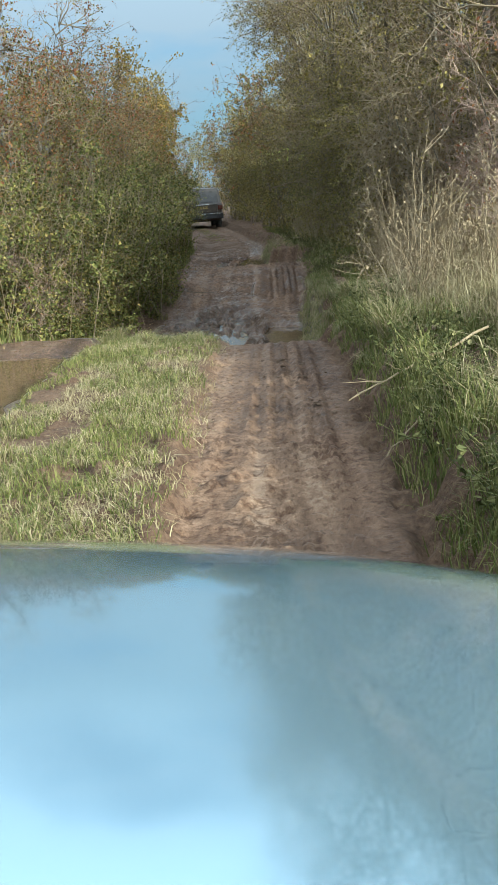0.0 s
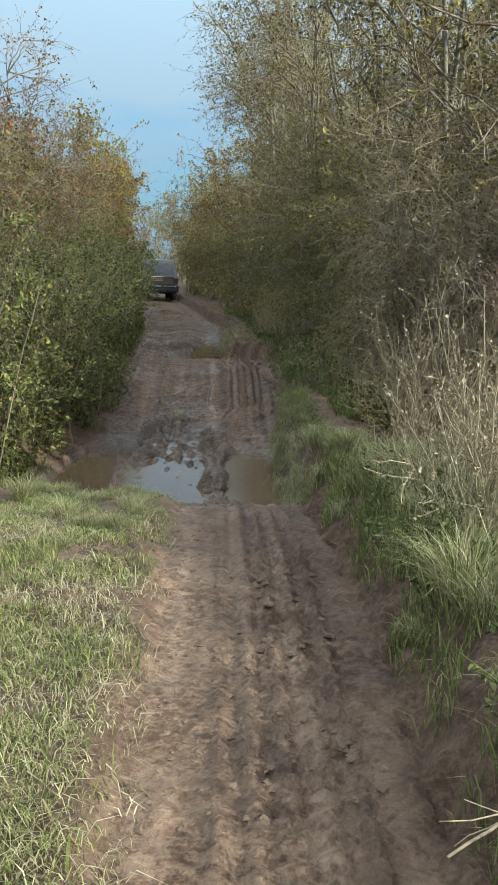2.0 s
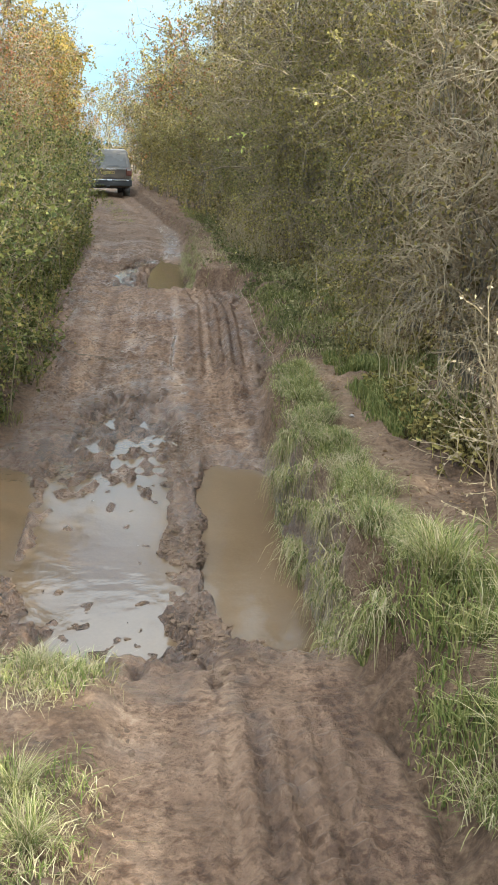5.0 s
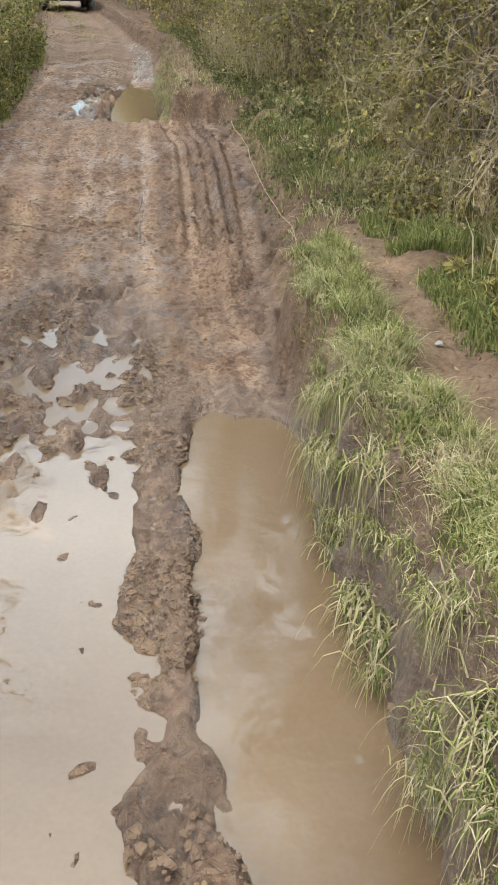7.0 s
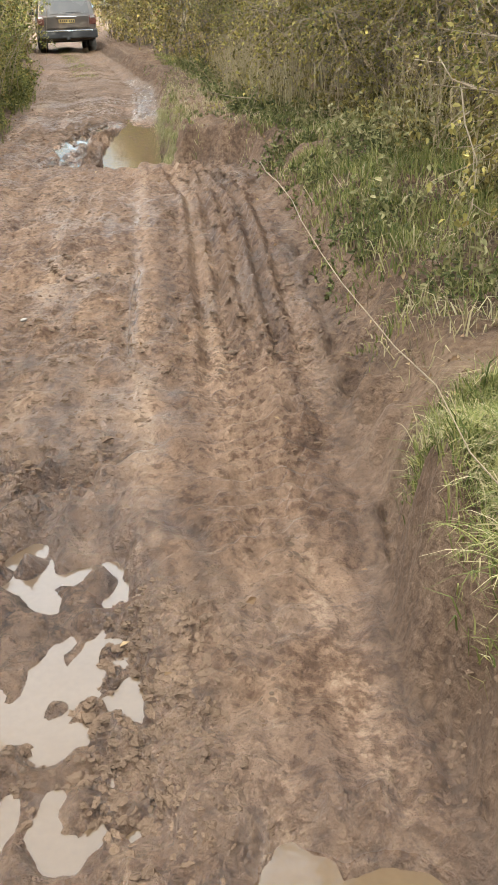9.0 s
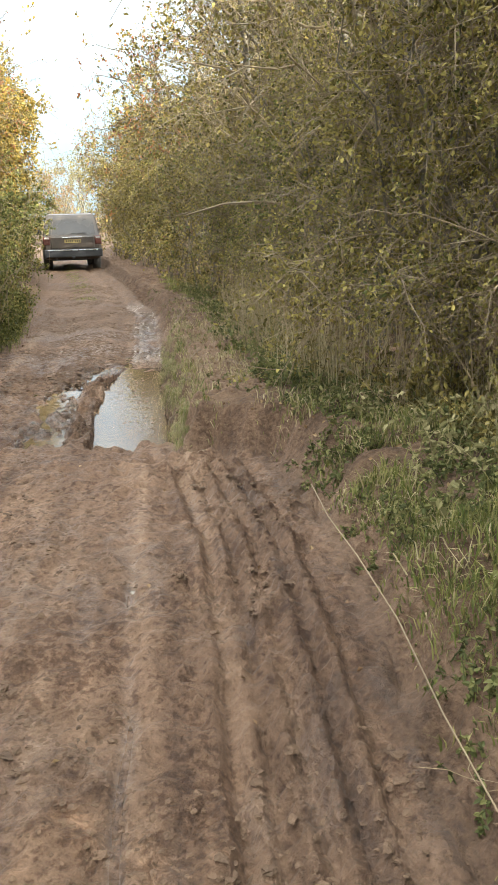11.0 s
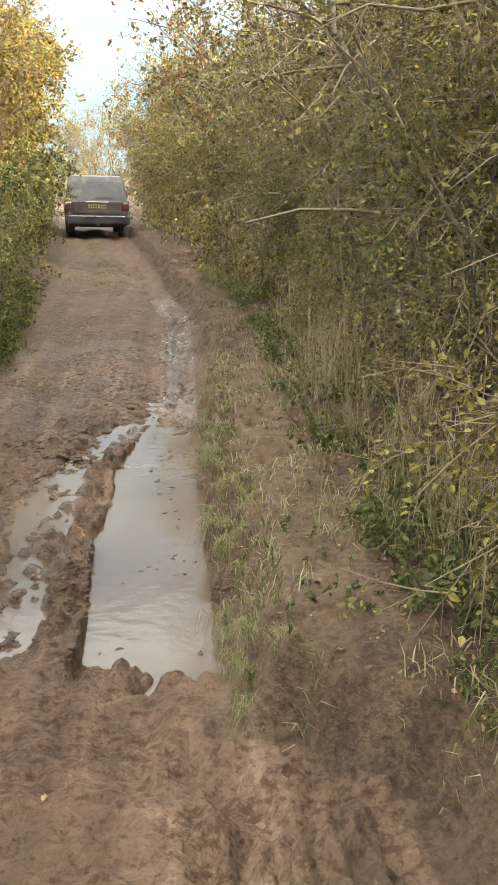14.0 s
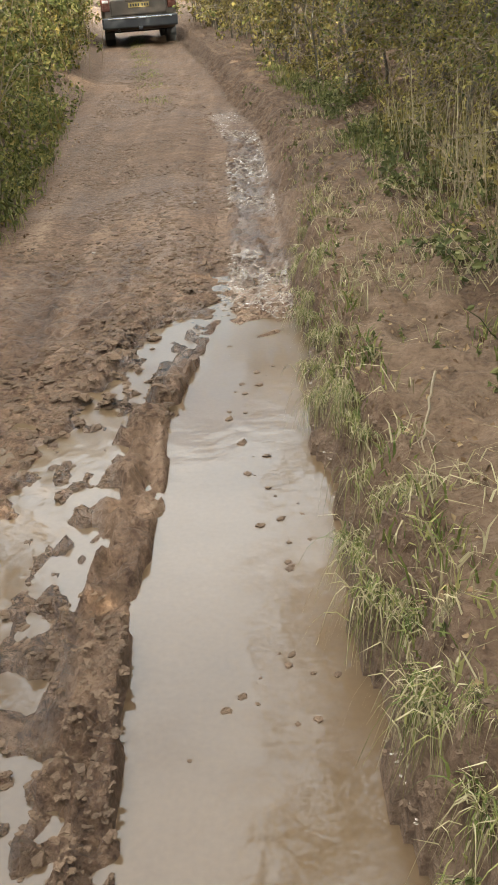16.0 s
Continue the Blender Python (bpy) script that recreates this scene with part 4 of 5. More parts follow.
sward("grass", "faint yellow-green grass along the crown of the lane", 125, 5000, (-1.35, -0.75, 27, 44), from_right, 0.05, 0.004, GRASS, 1.0, 0.6)
herbs("undergrowth", "pale cream withered leaves on thin stems", 126, 380, (0.3, 1.15, 9.9, 14.2), from_right, 0.28, 0.036, PALE_LEAF, 0.5)
sward("grass", "bright green grass between the trodden path and hedge", 107, 20000, (0.62, 1.5, 6.0, 14.3), from_right, 0.12, 0.0030, GRASS, 0.8, 0.5)
sward("grass", "long grass drooping over the end of the bank", 127, 12000, (0.07, 0.34, 8.0, 9.65), from_right, 0.11, 0.0021, GRASS, 1.0, 0.85)
sward("grass", "sparse wet grass on the bank above the rut", 108, 2800, (0.04, 0.22, 14.6, 21), from_right, 0.085, 0.0032, GRASS, 0.9, 0.5, 0.22)
sward("grass", "thin grass along the foot of the brambles", 109, 9000, (-0.35, 0.08, 6.0, 26), from_left, 0.12, 0.003, GRASS, 0.6, 0.5, 0.5)
sward("grass", "rough grass along the foot of the tall hedge", 110, 10000, (0.5, 1.0, 14.6, 32), from_right, 0.11, 0.0034, GRASS, 0.6, 0.45)
herbs("undergrowth", "green nettles and docks on the verge", 111, 2200, (0.16, 1.3, -0.5, 5.0), from_right, 0.22, 0.028, HERB, 0.6)
herbs("undergrowth", "low green herbs at the hedge foot beside the path", 112, 1900, (0.7, 1.6, 7.0, 14.5), from_right, 0.2, 0.040, OLIVE, 0.6)
sward("grass", "bright green grass and weeds where the path meets the lane", 115, 10000, (0.12, 1.0, 10.7, 13.6), from_right, 0.085, 0.0024, GRASS, 0.7, 0.55)
herbs("undergrowth", "broad-leaved green weeds beside the lane", 116, 800, (0.15, 1.1, 10.5, 14.5), from_right, 0.14, 0.029, HERB, 0.45)
herbs("undergrowth", "low green nettles and ivy under the tall hedge", 113, 1500, (0.60, 1.25, 14.6, 26), from_right, 0.18, 0.04, HERB, 0.55)
sward("grass", "green and straw grass on the low bank beside the lane", 118, 8000, (0.04, 0.8, 10.4, 14.6), from_right, 0.08, 0.0034, GRASS, 0.8, 0.6, 0.3)
sward("dry_grass", "dead straw grass lying along the worn path", 119, 9000, (0.05, 1.0, 9.5, 24), from_right, 0.10, 0.003, STRAW, 1.3, 0.5, 0.3)
sward("grass", "olive and straw grass on the corner of the bank", 128, 1700, (0.05, 0.24, 14.2, 18.5), from_right, 0.10, 0.0034, GRASS, 0.9, 0.5, 0.25)
sward("dry_grass", "bent dead grass on the corner of the bank", 129, 2800, (0.02, 0.24, 14.2, 19.5), from_right, 0.11, 0.003, STRAW, 1.1, 0.45, 0.25)
herbs("undergrowth", "small dark green weeds along the path's edge", 121, 420, (0.06, 0.62, 14.8, 27), from_right, 0.06, 0.020, HERB, 0.5)
herbs("undergrowth", "small green weeds on the bank beside the lane", 122, 900, (0.05, 0.75, 10.3, 14.6), from_right, 0.08, 0.022, HERB, 0.5)
herbs("undergrowth", "leafy bramble shoots along the foot of the hedge", 117, 2600, (-0.75, -0.02, 6.2, 27), from_left, 0.36, 0.045, BRAMBLE, 0.8)
herbs("undergrowth", "olive bramble shoots at the hedge foot", 114, 1500, (0.8, 1.4, 10.5, 28), from_right, 0.38, 0.034, OLIVE, 0.5)

litter_rng = np.random.RandomState(120)
lp = np.concatenate([scatter(litter_rng, 5200, 0.12, 1.5, 5, 24, from_right), scatter(litter_rng, 1500, -0.5, 0.2, 5, 26, from_left), scatter(litter_rng, 60, -1.2, 0.0, 9, 16, from_right)])
v, f = leaf_mesh(litter_rng, lp + np.array([0, 0, 0.014]), litter_rng.normal(size=lp.shape) * np.array([1, 1, 0.08]), np.full(len(lp), 0.026), 0.33, 0.1, 0.1)
tagged(mesh_object("leaf_litter", v, f, LITTER), "scattered brown fallen leaves on the ground", "leaves", kind="stuff")


def dry_plant(seed, tall):
    """A dead hogweed-like plant: a pale stem with thin side stalks."""
    rng = np.random.RandomState(seed)
    root = empty_thing("dead_stalk_plant")
    n = 5
    base = rng.normal(size=(n, 3)) * np.array([0.06, 0.06, 0])
    p = shoots(rng, base, unit(rng.normal(size=(n, 3)) * 0.2 + np.array([0, 0, 1])), tall * rng.uniform(0.55, 1.0, n), 8, 0.12, 0.012)
    v, f = tubes(p, 0.0062 * rng.uniform(0.6, 1.1, n)[:, None] * np.linspace(1, 0.35, 8)[None], 5)
    mesh_object("stem", v, f, STALK, root, True)
    b, w, _ = pick(rng, p, 46, 0.3, 1.0)
    q = shoots(rng, b, unit(w + rng.normal(size=(46, 3)) * 0.55), tall * rng.uniform(0.08, 0.26, 46), 5, 0.2, 0.03)
    v, f = tubes(q, np.full((46, 1), 0.0026) * np.linspace(1, 0.5, 5)[None], 3)
    at, w, _ = pick(rng, q, 240, 0.4, 1.0)
    v2, f2 = leaf_mesh(rng, at, w, np.full(240, 0.022), 0.4)
    tagged(mesh_object("seed_head", np.concatenate([v, v2]), np.concatenate([f, f2 + len(v)]), STALK, root), kind="stuff")
    return root


dry_plants = [dry_plant(131 + i, h) for i, h in enumerate((1.5, 1.25, 1.0))]
dry_rng = np.random.RandomState(140)
for i in range(84):
    if i < 60:
        dy = dry_rng.uniform(1.9, 7.8)
        m = stand(dry_rng.uniform(1.2 + 0.14 * max(0, dy - 4), 2.3), dy, dry_rng.uniform(0, 360), dry_rng.uniform(0.6, 1.15), 0.02)
    else:
        y = dry_rng.uniform(8.5, 19)
        m = stand(float(from_right(y)) + dry_rng.uniform(0.7, 1.1), y, dry_rng.uniform(0, 360), dry_rng.uniform(0.45, 0.95), 0.02)
    o = dry_plants[i % 3]
    if i < 3:
        o.matrix_basis = m
        tagged(o, "dead pinkish-tan weed stalks standing beside the hedge", "dead plant", "dead stalks on the verge")
    else:
        copy_thing(o, m)


sward("dry_grass", "tall golden dead grass among the stalks of the verge", 151, 5200, (0.6, 1.6, 0.8, 5.6), from_right, 0.50, 0.0026, STRAW, 0.45, 0.6, 0.4)
sward("dry_grass", "tall cream dead grass stems against the hedge", 150, 4200, (0.75, 1.25, 8.0, 22), from_right, 0.55, 0.0026, STRAW, 0.35, 0.5, 0.5)


# ---- grass tufts over the cut banks ----
def tuft(seed, tall, n=300, fall=1.35, dry=0.38):
    rng = np.random.RandomState(seed)
    k = 5
    a = rng.uniform(0, 2 * np.pi, n)
    d = np.stack([np.cos(a), np.sin(a), 0 * a], -1)
    side = np.stack([-np.sin(a), np.cos(a), 0 * a], -1)
    run = rng.uniform(0.25, 1.0, n) * tall
    up = rng.uniform(0.5, 1.0, n) * tall
    t = np.linspace(0, 1, k)[None, :, None]
    p = rng.normal(size=(n, 1, 3)) * np.array([0.045, 0.045, 0.01]) + d[:, None] * run[:, None, None] * t + np.array([0, 0, 1.0]) * (up[:, None, None] * (1.7 * t - fall * t * t))
    w = 0.0022 * rng.uniform(0.6, 1.3, n)[:, None, None] * (1 - 0.85 * t) * side[:, None]
    v = np.stack([p - w, p + w], 2).reshape(-1, 3)
    i = np.arange(n * k * 2).reshape(n, k, 2)
    f = np.stack([i[:, :-1, 0], i[:, :-1, 1], i[:, 1:, 1], i[:, 1:, 0]], -1).reshape(-1, 4)
    return mesh_object("grass_tuft", v, f, [GRASS, STRAW], None, False, np.repeat((rng.rand(n) < dry).astype(int), k - 1))


tufts = [tuft(301, 0.17), tuft(302, 0.14), tuft(303, 0.21, 330)]
dead_tufts = [tuft(311, 0.16, 200, 1.5, 0.78), tuft(312, 0.13, 180, 1.7, 0.65), tuft(313, 0.15, 200, 1.6, 0.85)]
tuft_rng = np.random.RandomState(310)
for i in range(66):
    if i < 20:
        y = 5.9 + i * 0.19
        off = tuft_rng.uniform(0.15, 0.32)
    elif i < 32:
        y = 14.9 + (i - 20) * 0.42
        off = tuft_rng.uniform(0.07, 0.2)
    elif i < 40:
        y = tuft_rng.uniform(0, 5.6)
        off = tuft_rng.uniform(0.1, 0.6)
    elif i >= 48:
        y = 7.7 + (i - 48) * 0.1
        off = tuft_rng.uniform(0.06, 0.3)
    else:
        y = tuft_rng.uniform(6.5, 14)
        off = tuft_rng.uniform(0.85, 1.2)
    m = stand(float(from_right(y)) + off, y, tuft_rng.uniform(0, 360), tuft_rng.uniform(0.65, 1.0) * (0.75 if 20 <= i < 32 else 1.0), 0.015)
    o = (dead_tufts if 20 <= i < 32 else tufts)[i % 3]
    if i < 3 or 20 <= i < 23:
        o.matrix_basis = m
        tagged(o, "half-dead straw grass tuft on the edge of the bank" if i >= 20 else "drooping green grass tuft on the edge of the bank", "grass", kind="stuff")
    else:
        copy_thing(o, m)


# long upright grass on the verge and at the end of the crown
long_tufts = [tuft(307, 0.34, 340, 0.95, 0.35), tuft(308, 0.28, 320, 0.9, 0.6), tuft(309, 0.40, 360, 1.0, 0.45)]
for i in range(46):
    if i < 30:
        y = tuft_rng.uniform(2.6, 6.0)
        x = float(from_right(y)) + tuft_rng.uniform(0.28, 1.05)
        size = tuft_rng.uniform(0.7, 1.1)
    else:
        y = tuft_rng.uniform(4.2, 6.0)
        x = tuft_rng.uniform(-1.0, -0.16)
        size = tuft_rng.uniform(0.40, 0.68)
    m = stand(x, y, tuft_rng.uniform(0, 360), size, 0.015)
    o = long_tufts[i % 3]
    if i < 3:
        o.matrix_basis = m
        tagged(o, "long green and golden grass tuft on the verge", "grass", kind="stuff")
    else:
        copy_thing(o, m)


hanging = [tuft(304, 0.15, 190, 2.9, 0.5), tuft(305, 0.12, 170, 2.7, 0.4), tuft(306, 0.17, 190, 3.0, 0.6)]
for i in range(76):
    y = 5.8 + i * 0.085 if i < 30 else 14.8 + (i - 30) * 0.11
    m = stand(float(from_right(y)) + tuft_rng.uniform(0.01, 0.13), y, tuft_rng.uniform(0, 360), tuft_rng.uniform(0.6, 1.15) * (1.0 if i < 30 else 0.7), 0.01)
    o = hanging[i % 3]
    if i < 3:
        o.matrix_basis = m
        tagged(o, "straw and green grass hanging down the earth bank", "grass", kind="stuff")
    else:
        copy_thing(o, m)


# ---- fallen stems and sprigs ----
def cane(label, points, thick, seed, side=6, mat=None):
    """A thin dead stem through a few places, with short side shoots."""
    rng = np.random.RandomState(seed)
    pts = np.array(points, float)
    s = np.linspace(0, len(pts) - 1, 14)
    p = np.stack([np.interp(s, np.arange(len(pts)), pts[:, c]) for c in range(3)], -1)
    for _ in range(3):
        p[1:-1] = 0.25 * p[:-2] + 0.5 * p[1:-1] + 0.25 * p[2:]
    p[1:-1] += rng.normal(size=(12, 3)) * min(0.010, np.linalg.norm(p[-1] - p[0]) / 110)
    root = empty_thing("fallen_branch")
    v, f = tubes(p[None], thick * np.linspace(1, 0.45, 14)[None], 6)
    mesh_object("stem", v, f, mat or STALK, root, True)
    b, w, _ = pick(rng, p[None], side, 0.2, 0.95)
    for at_point, along_way in zip(b, w):
        q = shoots(rng, at_point[None], unit(along_way + rng.normal(size=3) * 0.6 + np.array([0, 0, 0.5]))[None], np.array([rng.uniform(0.07, 0.22)]), 4, 0.2, 0.04)
        v, f = tubes(q, thick * 0.4 * np.linspace(1, 0.5, 4)[None], 4)
        mesh_object("side_shoot", v, f, mat or STALK, root, True)
    return tagged(root, label, "branch")


cane("long pale dead stem lying along the edge of the bank", [(0.96, 13.1, 0.42), (0.95, 12.0, 0.46), (0.90, 10.6, 0.43), (0.88, 9.6, 0.52), (0.88, 8.9, 0.55), (0.93, 8.0, 0.50)], 0.0027, 401, 10, TWIG)
cane("dark twig lying at the foot of the brambles", [(-1.25, 12.3, 0.25), (-1.0, 11.7, 0.16), (-0.78, 11.0, 0.13)], 0.008, 402, 3, BARK)
cane("dark twig lying across the muddy lane", [(-1.3, 11.3, 0.20), (-0.8, 11.05, 0.13), (-0.33, 10.85, 0.10)], 0.006, 403, 2, BARK)
cane("pale dry stalk leaning out over the lane's edge", [(1.35, 1.95, 0.85), (0.95, 1.75, 0.72), (0.66, 1.66, 0.60)], 0.007, 404, 5)
cane("pale dry stalk bent down beside the lane", [(1.3, 1.5, 0.62), (0.95, 1.3, 0.66), (0.74, 1.05, 0.52)], 0.006, 405, 3)
cane("broken pale branch standing against the hedge", [(1.75, 15.5, 0.6), (1.62, 15.55, 0.95), (1.5, 15.6, 1.22), (1.32, 15.7, 1.38), (1.14, 15.85, 1.36)], 0.0035, 406, 9, TWIG)
cane("bare pale branch reaching out of the hedge", [(1.9, 13.2, 1.35), (1.6, 13.25, 1.49), (1.35, 13.35, 1.55), (1.1, 13.5, 1.5)], 0.0035, 407, 8, TWIG)
cane("arching bare tan branch over the verge", [(2.5, 9.9, 2.0), (1.9, 9.7, 2.5), (1.4, 9.75, 2.25), (1.3, 9.8, 1.75)], 0.0035, 408, 26)
cane("arching bare tan branch over the verge", [(2.4, 9.4, 1.6), (1.9, 9.5, 2.2), (1.5, 9.6, 2.45), (1.15, 9.75, 2.1)], 0.0035, 409, 26)
cane("short dead stick lying on the trodden path", [(0.72, 17.2, 0.42), (0.63, 16.9, 0.42), (0.60, 16.75, 0.40)], 0.005, 410, 2, TWIG)

arch_rng = np.random.RandomState(430)
for i in range(22):
    y = arch_rng.uniform(8.6, 19.5)
    x = float(from_right(y)) + arch_rng.uniform(0.9, 1.3)
    z = float(height(np.array([x]), np.array([y]))[0][0])
    tall, out, lean_y = arch_rng.uniform(0.5, 1.7), arch_rng.uniform(-0.1, 0.5), arch_rng.uniform(-0.5, 0.5)
    cane("thin pale bare stem arching out of the tall hedge", [(x, y, z - 0.03), (x - 0.15 * out, y + 0.3 * lean_y, z + 0.6 * tall), (x - 0.5 * out, y + 0.7 * lean_y, z + tall), (x - out, y + lean_y, z + 0.86 * tall)], arch_rng.uniform(0.0022, 0.0036), 440 + i, 4)
for i in range(12):
    y = arch_rng.uniform(5.6, 11)
    x = float(from_left(y)) - arch_rng.uniform(0.25, 0.7)
    z = float(height(np.array([x]), np.array([y]))[0][0])
    tall, out, lean_y = arch_rng.uniform(1.1, 2.1), arch_rng.uniform(0.0, 0.4), arch_rng.uniform(-0.8, 0.3)
    cane("long tan bramble cane arching out of the bush", [(x - 0.2, y, z - 0.03), (x - 0.1, y + 0.3 * lean_y, z + 0.7 * tall), (x + 0.5 * out, y + 0.7 * lean_y, z + tall), (x + out, y + lean_y, z + 0.8 * tall)], arch_rng.uniform(0.0035, 0.006), 470 + i, 4, TWIG)

sprig = empty_thing("overhanging_sprig")
sp = np.array([[(1.83, 11.6, 2.42), (1.25, 11.36, 2.21), (0.725, 11.24, 2.07), (0.485, 11.22, 2.04)], [(1.79, 11.7, 2.02), (1.30, 11.4, 2.04), (0.815, 11.24, 1.97), (0.585, 11.22, 1.95)]])
v, f = tubes(sp, np.full((2, 1), 0.0026) * np.linspace(1, 0.5, 4)[None], 5)
mesh_object("stem", v, f, TWIG, sprig, True)
sprig_rng = np.random.RandomState(420)
b, w, _ = pick(sprig_rng, sp, 22, 0.5, 1.0)
SPRIG = leafy("yellow_green_leaf", [(0, (0.22, 0.26, 0.06)), (0.6, (0.34, 0.36, 0.09)), (1, (0.45, 0.42, 0.15))], 0.4)
for at_point, way_point in zip(b, w):
    v, f = leaf_mesh(sprig_rng, at_point[None], unit(way_point + np.array([0, 0, -0.8]))[None], np.array([0.042]), 0.22, 0.06, 0.1)
    mesh_object("leaf", v, f, SPRIG, sprig)
tagged(sprig, "yellow-green leafy sprig hanging out of the tall hedge", "branch")

# ---- stones in the mud ----
PALE_STONE = surface("pale_flint", [(0, (0.13, 0.11, 0.085)), (0.6, (0.22, 0.19, 0.155)), (1, (0.33, 0.30, 0.25))], scale=12, rough=(0.5, 0.8), bump=0.3)


def stone(seed, size):
    bm = bmesh.new()
    bmesh.ops.create_icosphere(bm, subdivisions=2, radius=size)
    r = random.Random(seed)
    o = Vector((r.random() * 9, r.random() * 9, r.random() * 9))
    for q in bm.verts:
        q.co = q.co * (1 + 0.45 * noise.noise(q.co / size * 1.1 + o))
        q.co.z *= 0.55
    me = bpy.data.meshes.new("stone")
    bm.to_mesh(me)
    bm.free()
    me.materials.append(PALE_STONE)
    return new("stone", me)


stone_rng = np.random.RandomState(500)
for i, (sx, sy, size) in enumerate([(-0.31, 11.35, 0.014), (0.2, 12.6, 0.010), (-0.7, 14.2, 0.014), (-0.2, 21.3, 0.016), (-0.8, 20.2, 0.014), (0.95, 17.0, 0.015), (1.25, 8.1, 0.016), (-0.5, 4.6, 0.013), (0.38, 3.1, 0.008), (1.1, 7.2, 0.012)]):
    o = stone(i, size)
    o.matrix_basis = stand(sx, sy, stone_rng.uniform(0, 360), 1.0, -size * 0.3)
    tagged(o, "small pale flint pebble pressed into the mud", "stone", "pebbles on the ground")


# ---- mud clods on the lane ----
def clods(name, label, seed, n, box, origin, size, mat, least=-9.0):
    rng = np.random.RandomState(seed)
    p = clump(rng, scatter(rng, n, *box, origin), 0.6, 0.6)
    p[:, 2] = np.maximum(p[:, 2], least)
    k = len(p)
    ring = np.arange(6) * np.pi / 3
    base = np.concatenate([np.stack([np.cos(ring), np.sin(ring), 0 * ring - 0.15], -1), np.stack([0.68 * np.cos(ring + 0.4), 0.68 * np.sin(ring + 0.4), 0 * ring + 0.34], -1), [[0, 0, 0.5]]])
    s = size * rng.uniform(0.35, 1.0, k) ** 1.5
    a = rng.uniform(0, 2 * np.pi, k)
    q = base[None] * (1 + 0.22 * rng.normal(size=(k, 13, 1))) * s[:, None, None] * np.stack([rng.uniform(0.7, 1.5, k), np.ones(k), rng.uniform(0.35, 0.9, k)], -1)[:, None]
    c, si = np.cos(a)[:, None], np.sin(a)[:, None]
    v = np.stack([q[..., 0] * c - q[..., 1] * si, q[..., 0] * si + q[..., 1] * c, q[..., 2]], -1) + p[:, None] + np.array([0, 0, 0.008])
    i = np.arange(k)[:, None] * 13
    f = []
    for j in range(6):
        m = (j + 1) % 6
        f += (i + np.array([[j, m, 6 + m, 6 + j]])).tolist() + (i + np.array([[6 + j, 6 + m, 12]])).tolist()
    return tagged(mesh_object(name, v.reshape(-1, 3), f, mat, None, False), label, "mud", kind="stuff")


CLOD = surface("wet_clod", [(0, (0.045, 0.028, 0.016)), (0.5, (0.088, 0.055, 0.033)), (1, (0.145, 0.094, 0.058))], scale=9, rough=(0.65, 0.95), bump=0.6, fine=120, spec=0.15)
clods("mud_clods", "wet brown clods of clay strewn over the lane", 201, 15000, (-2.0, -0.04, 2.0, 26), from_right, 0.020, CLOD)
clods("mud_clods", "small crumbs of clay thrown up by wheels", 211, 14000, (-1.9, -0.04, 7.5, 16), from_right, 0.011, CLOD)
clods("mud_clods", "dark clods of clay thrown over the rising lane", 212, 15000, (-1.8, -0.3, 17.5, 32), from_right, 0.028, CLOD)
clods("mud_clods", "crumbled earth along the foot of the bank", 202, 5000, (-0.1, 0.14, 5.5, 22), from_right, 0.012, CLOD)
clods("mud_clods", "churned clay lumps standing in the shallow puddle", 203, 3200, (-0.75, 0.42, 6.6, 10.2), from_zero, 0.015, CLOD)


clods("mud_clods", "churned clay heaped between the two puddles", 205, 2600, (0.08, 0.37, 6.2, 9.4), from_zero, 0.015, CLOD)
clods("mud_clods", "broken clay on the ridge in the rut", 206, 4200, (-0.46, 0.0, 15.4, 18.9), from_zero, 0.011, CLOD)
clods("mud_clods", "dry crumbs of earth on the trodden path", 207, 5000, (0.1, 0.9, 5.5, 21), from_right, 0.011, CLOD)
# glossy wet clay, its base colour paled to carry the sky's glints
GLINT_CLAY = surface("glint_painted_clay", [(0, (0.11, 0.078, 0.052)), (0.5, (0.21, 0.160, 0.115)), (1, (0.33, 0.265, 0.20))], scale=14, rough=(0.10, 0.30), bump=0.2, fine=90, spec=0.8)
clods("mud_clods", "wet crumbs with painted glints in the sunken wheel strip", 209, 30000, (-0.37, -0.02, 18.8, 26), from_right, 0.0095, GLINT_CLAY)
clods("mud_clods", "wet clay with painted glints along the foot of the bank", 210, 700, (-0.05, 0.02, 15.6, 19.6), from_right, 0.006, GLINT_CLAY)
clods("mud_clods", "soft clay clumps lying in the clear channel", 213, 90, (-0.40, -0.06, 16.2, 19.2), from_right, 0.022, CLOD, WATER_B - 0.008)
clods("mud_clods", "wet clay crumbs in the shallow water by the ridge", 204, 2600, (-0.7, 0.1, 15.9, 19.3), from_zero, 0.013, CLOD)


# ---- vehicles: makers ----
def part(name, bm, material, parent, label="", smooth_faces=False):
    me = bpy.data.meshes.new(name)
    bmesh.ops.recalc_face_normals(bm, faces=bm.faces)
    bm.to_mesh(me)
    bm.free()
    me.materials.append(material)
    if smooth_faces:
        me.polygons.foreach_set("use_smooth", np.ones(len(me.polygons), dtype=bool))
    ob = new(name, me)
    ob.parent = parent
    return tagged(ob, label)


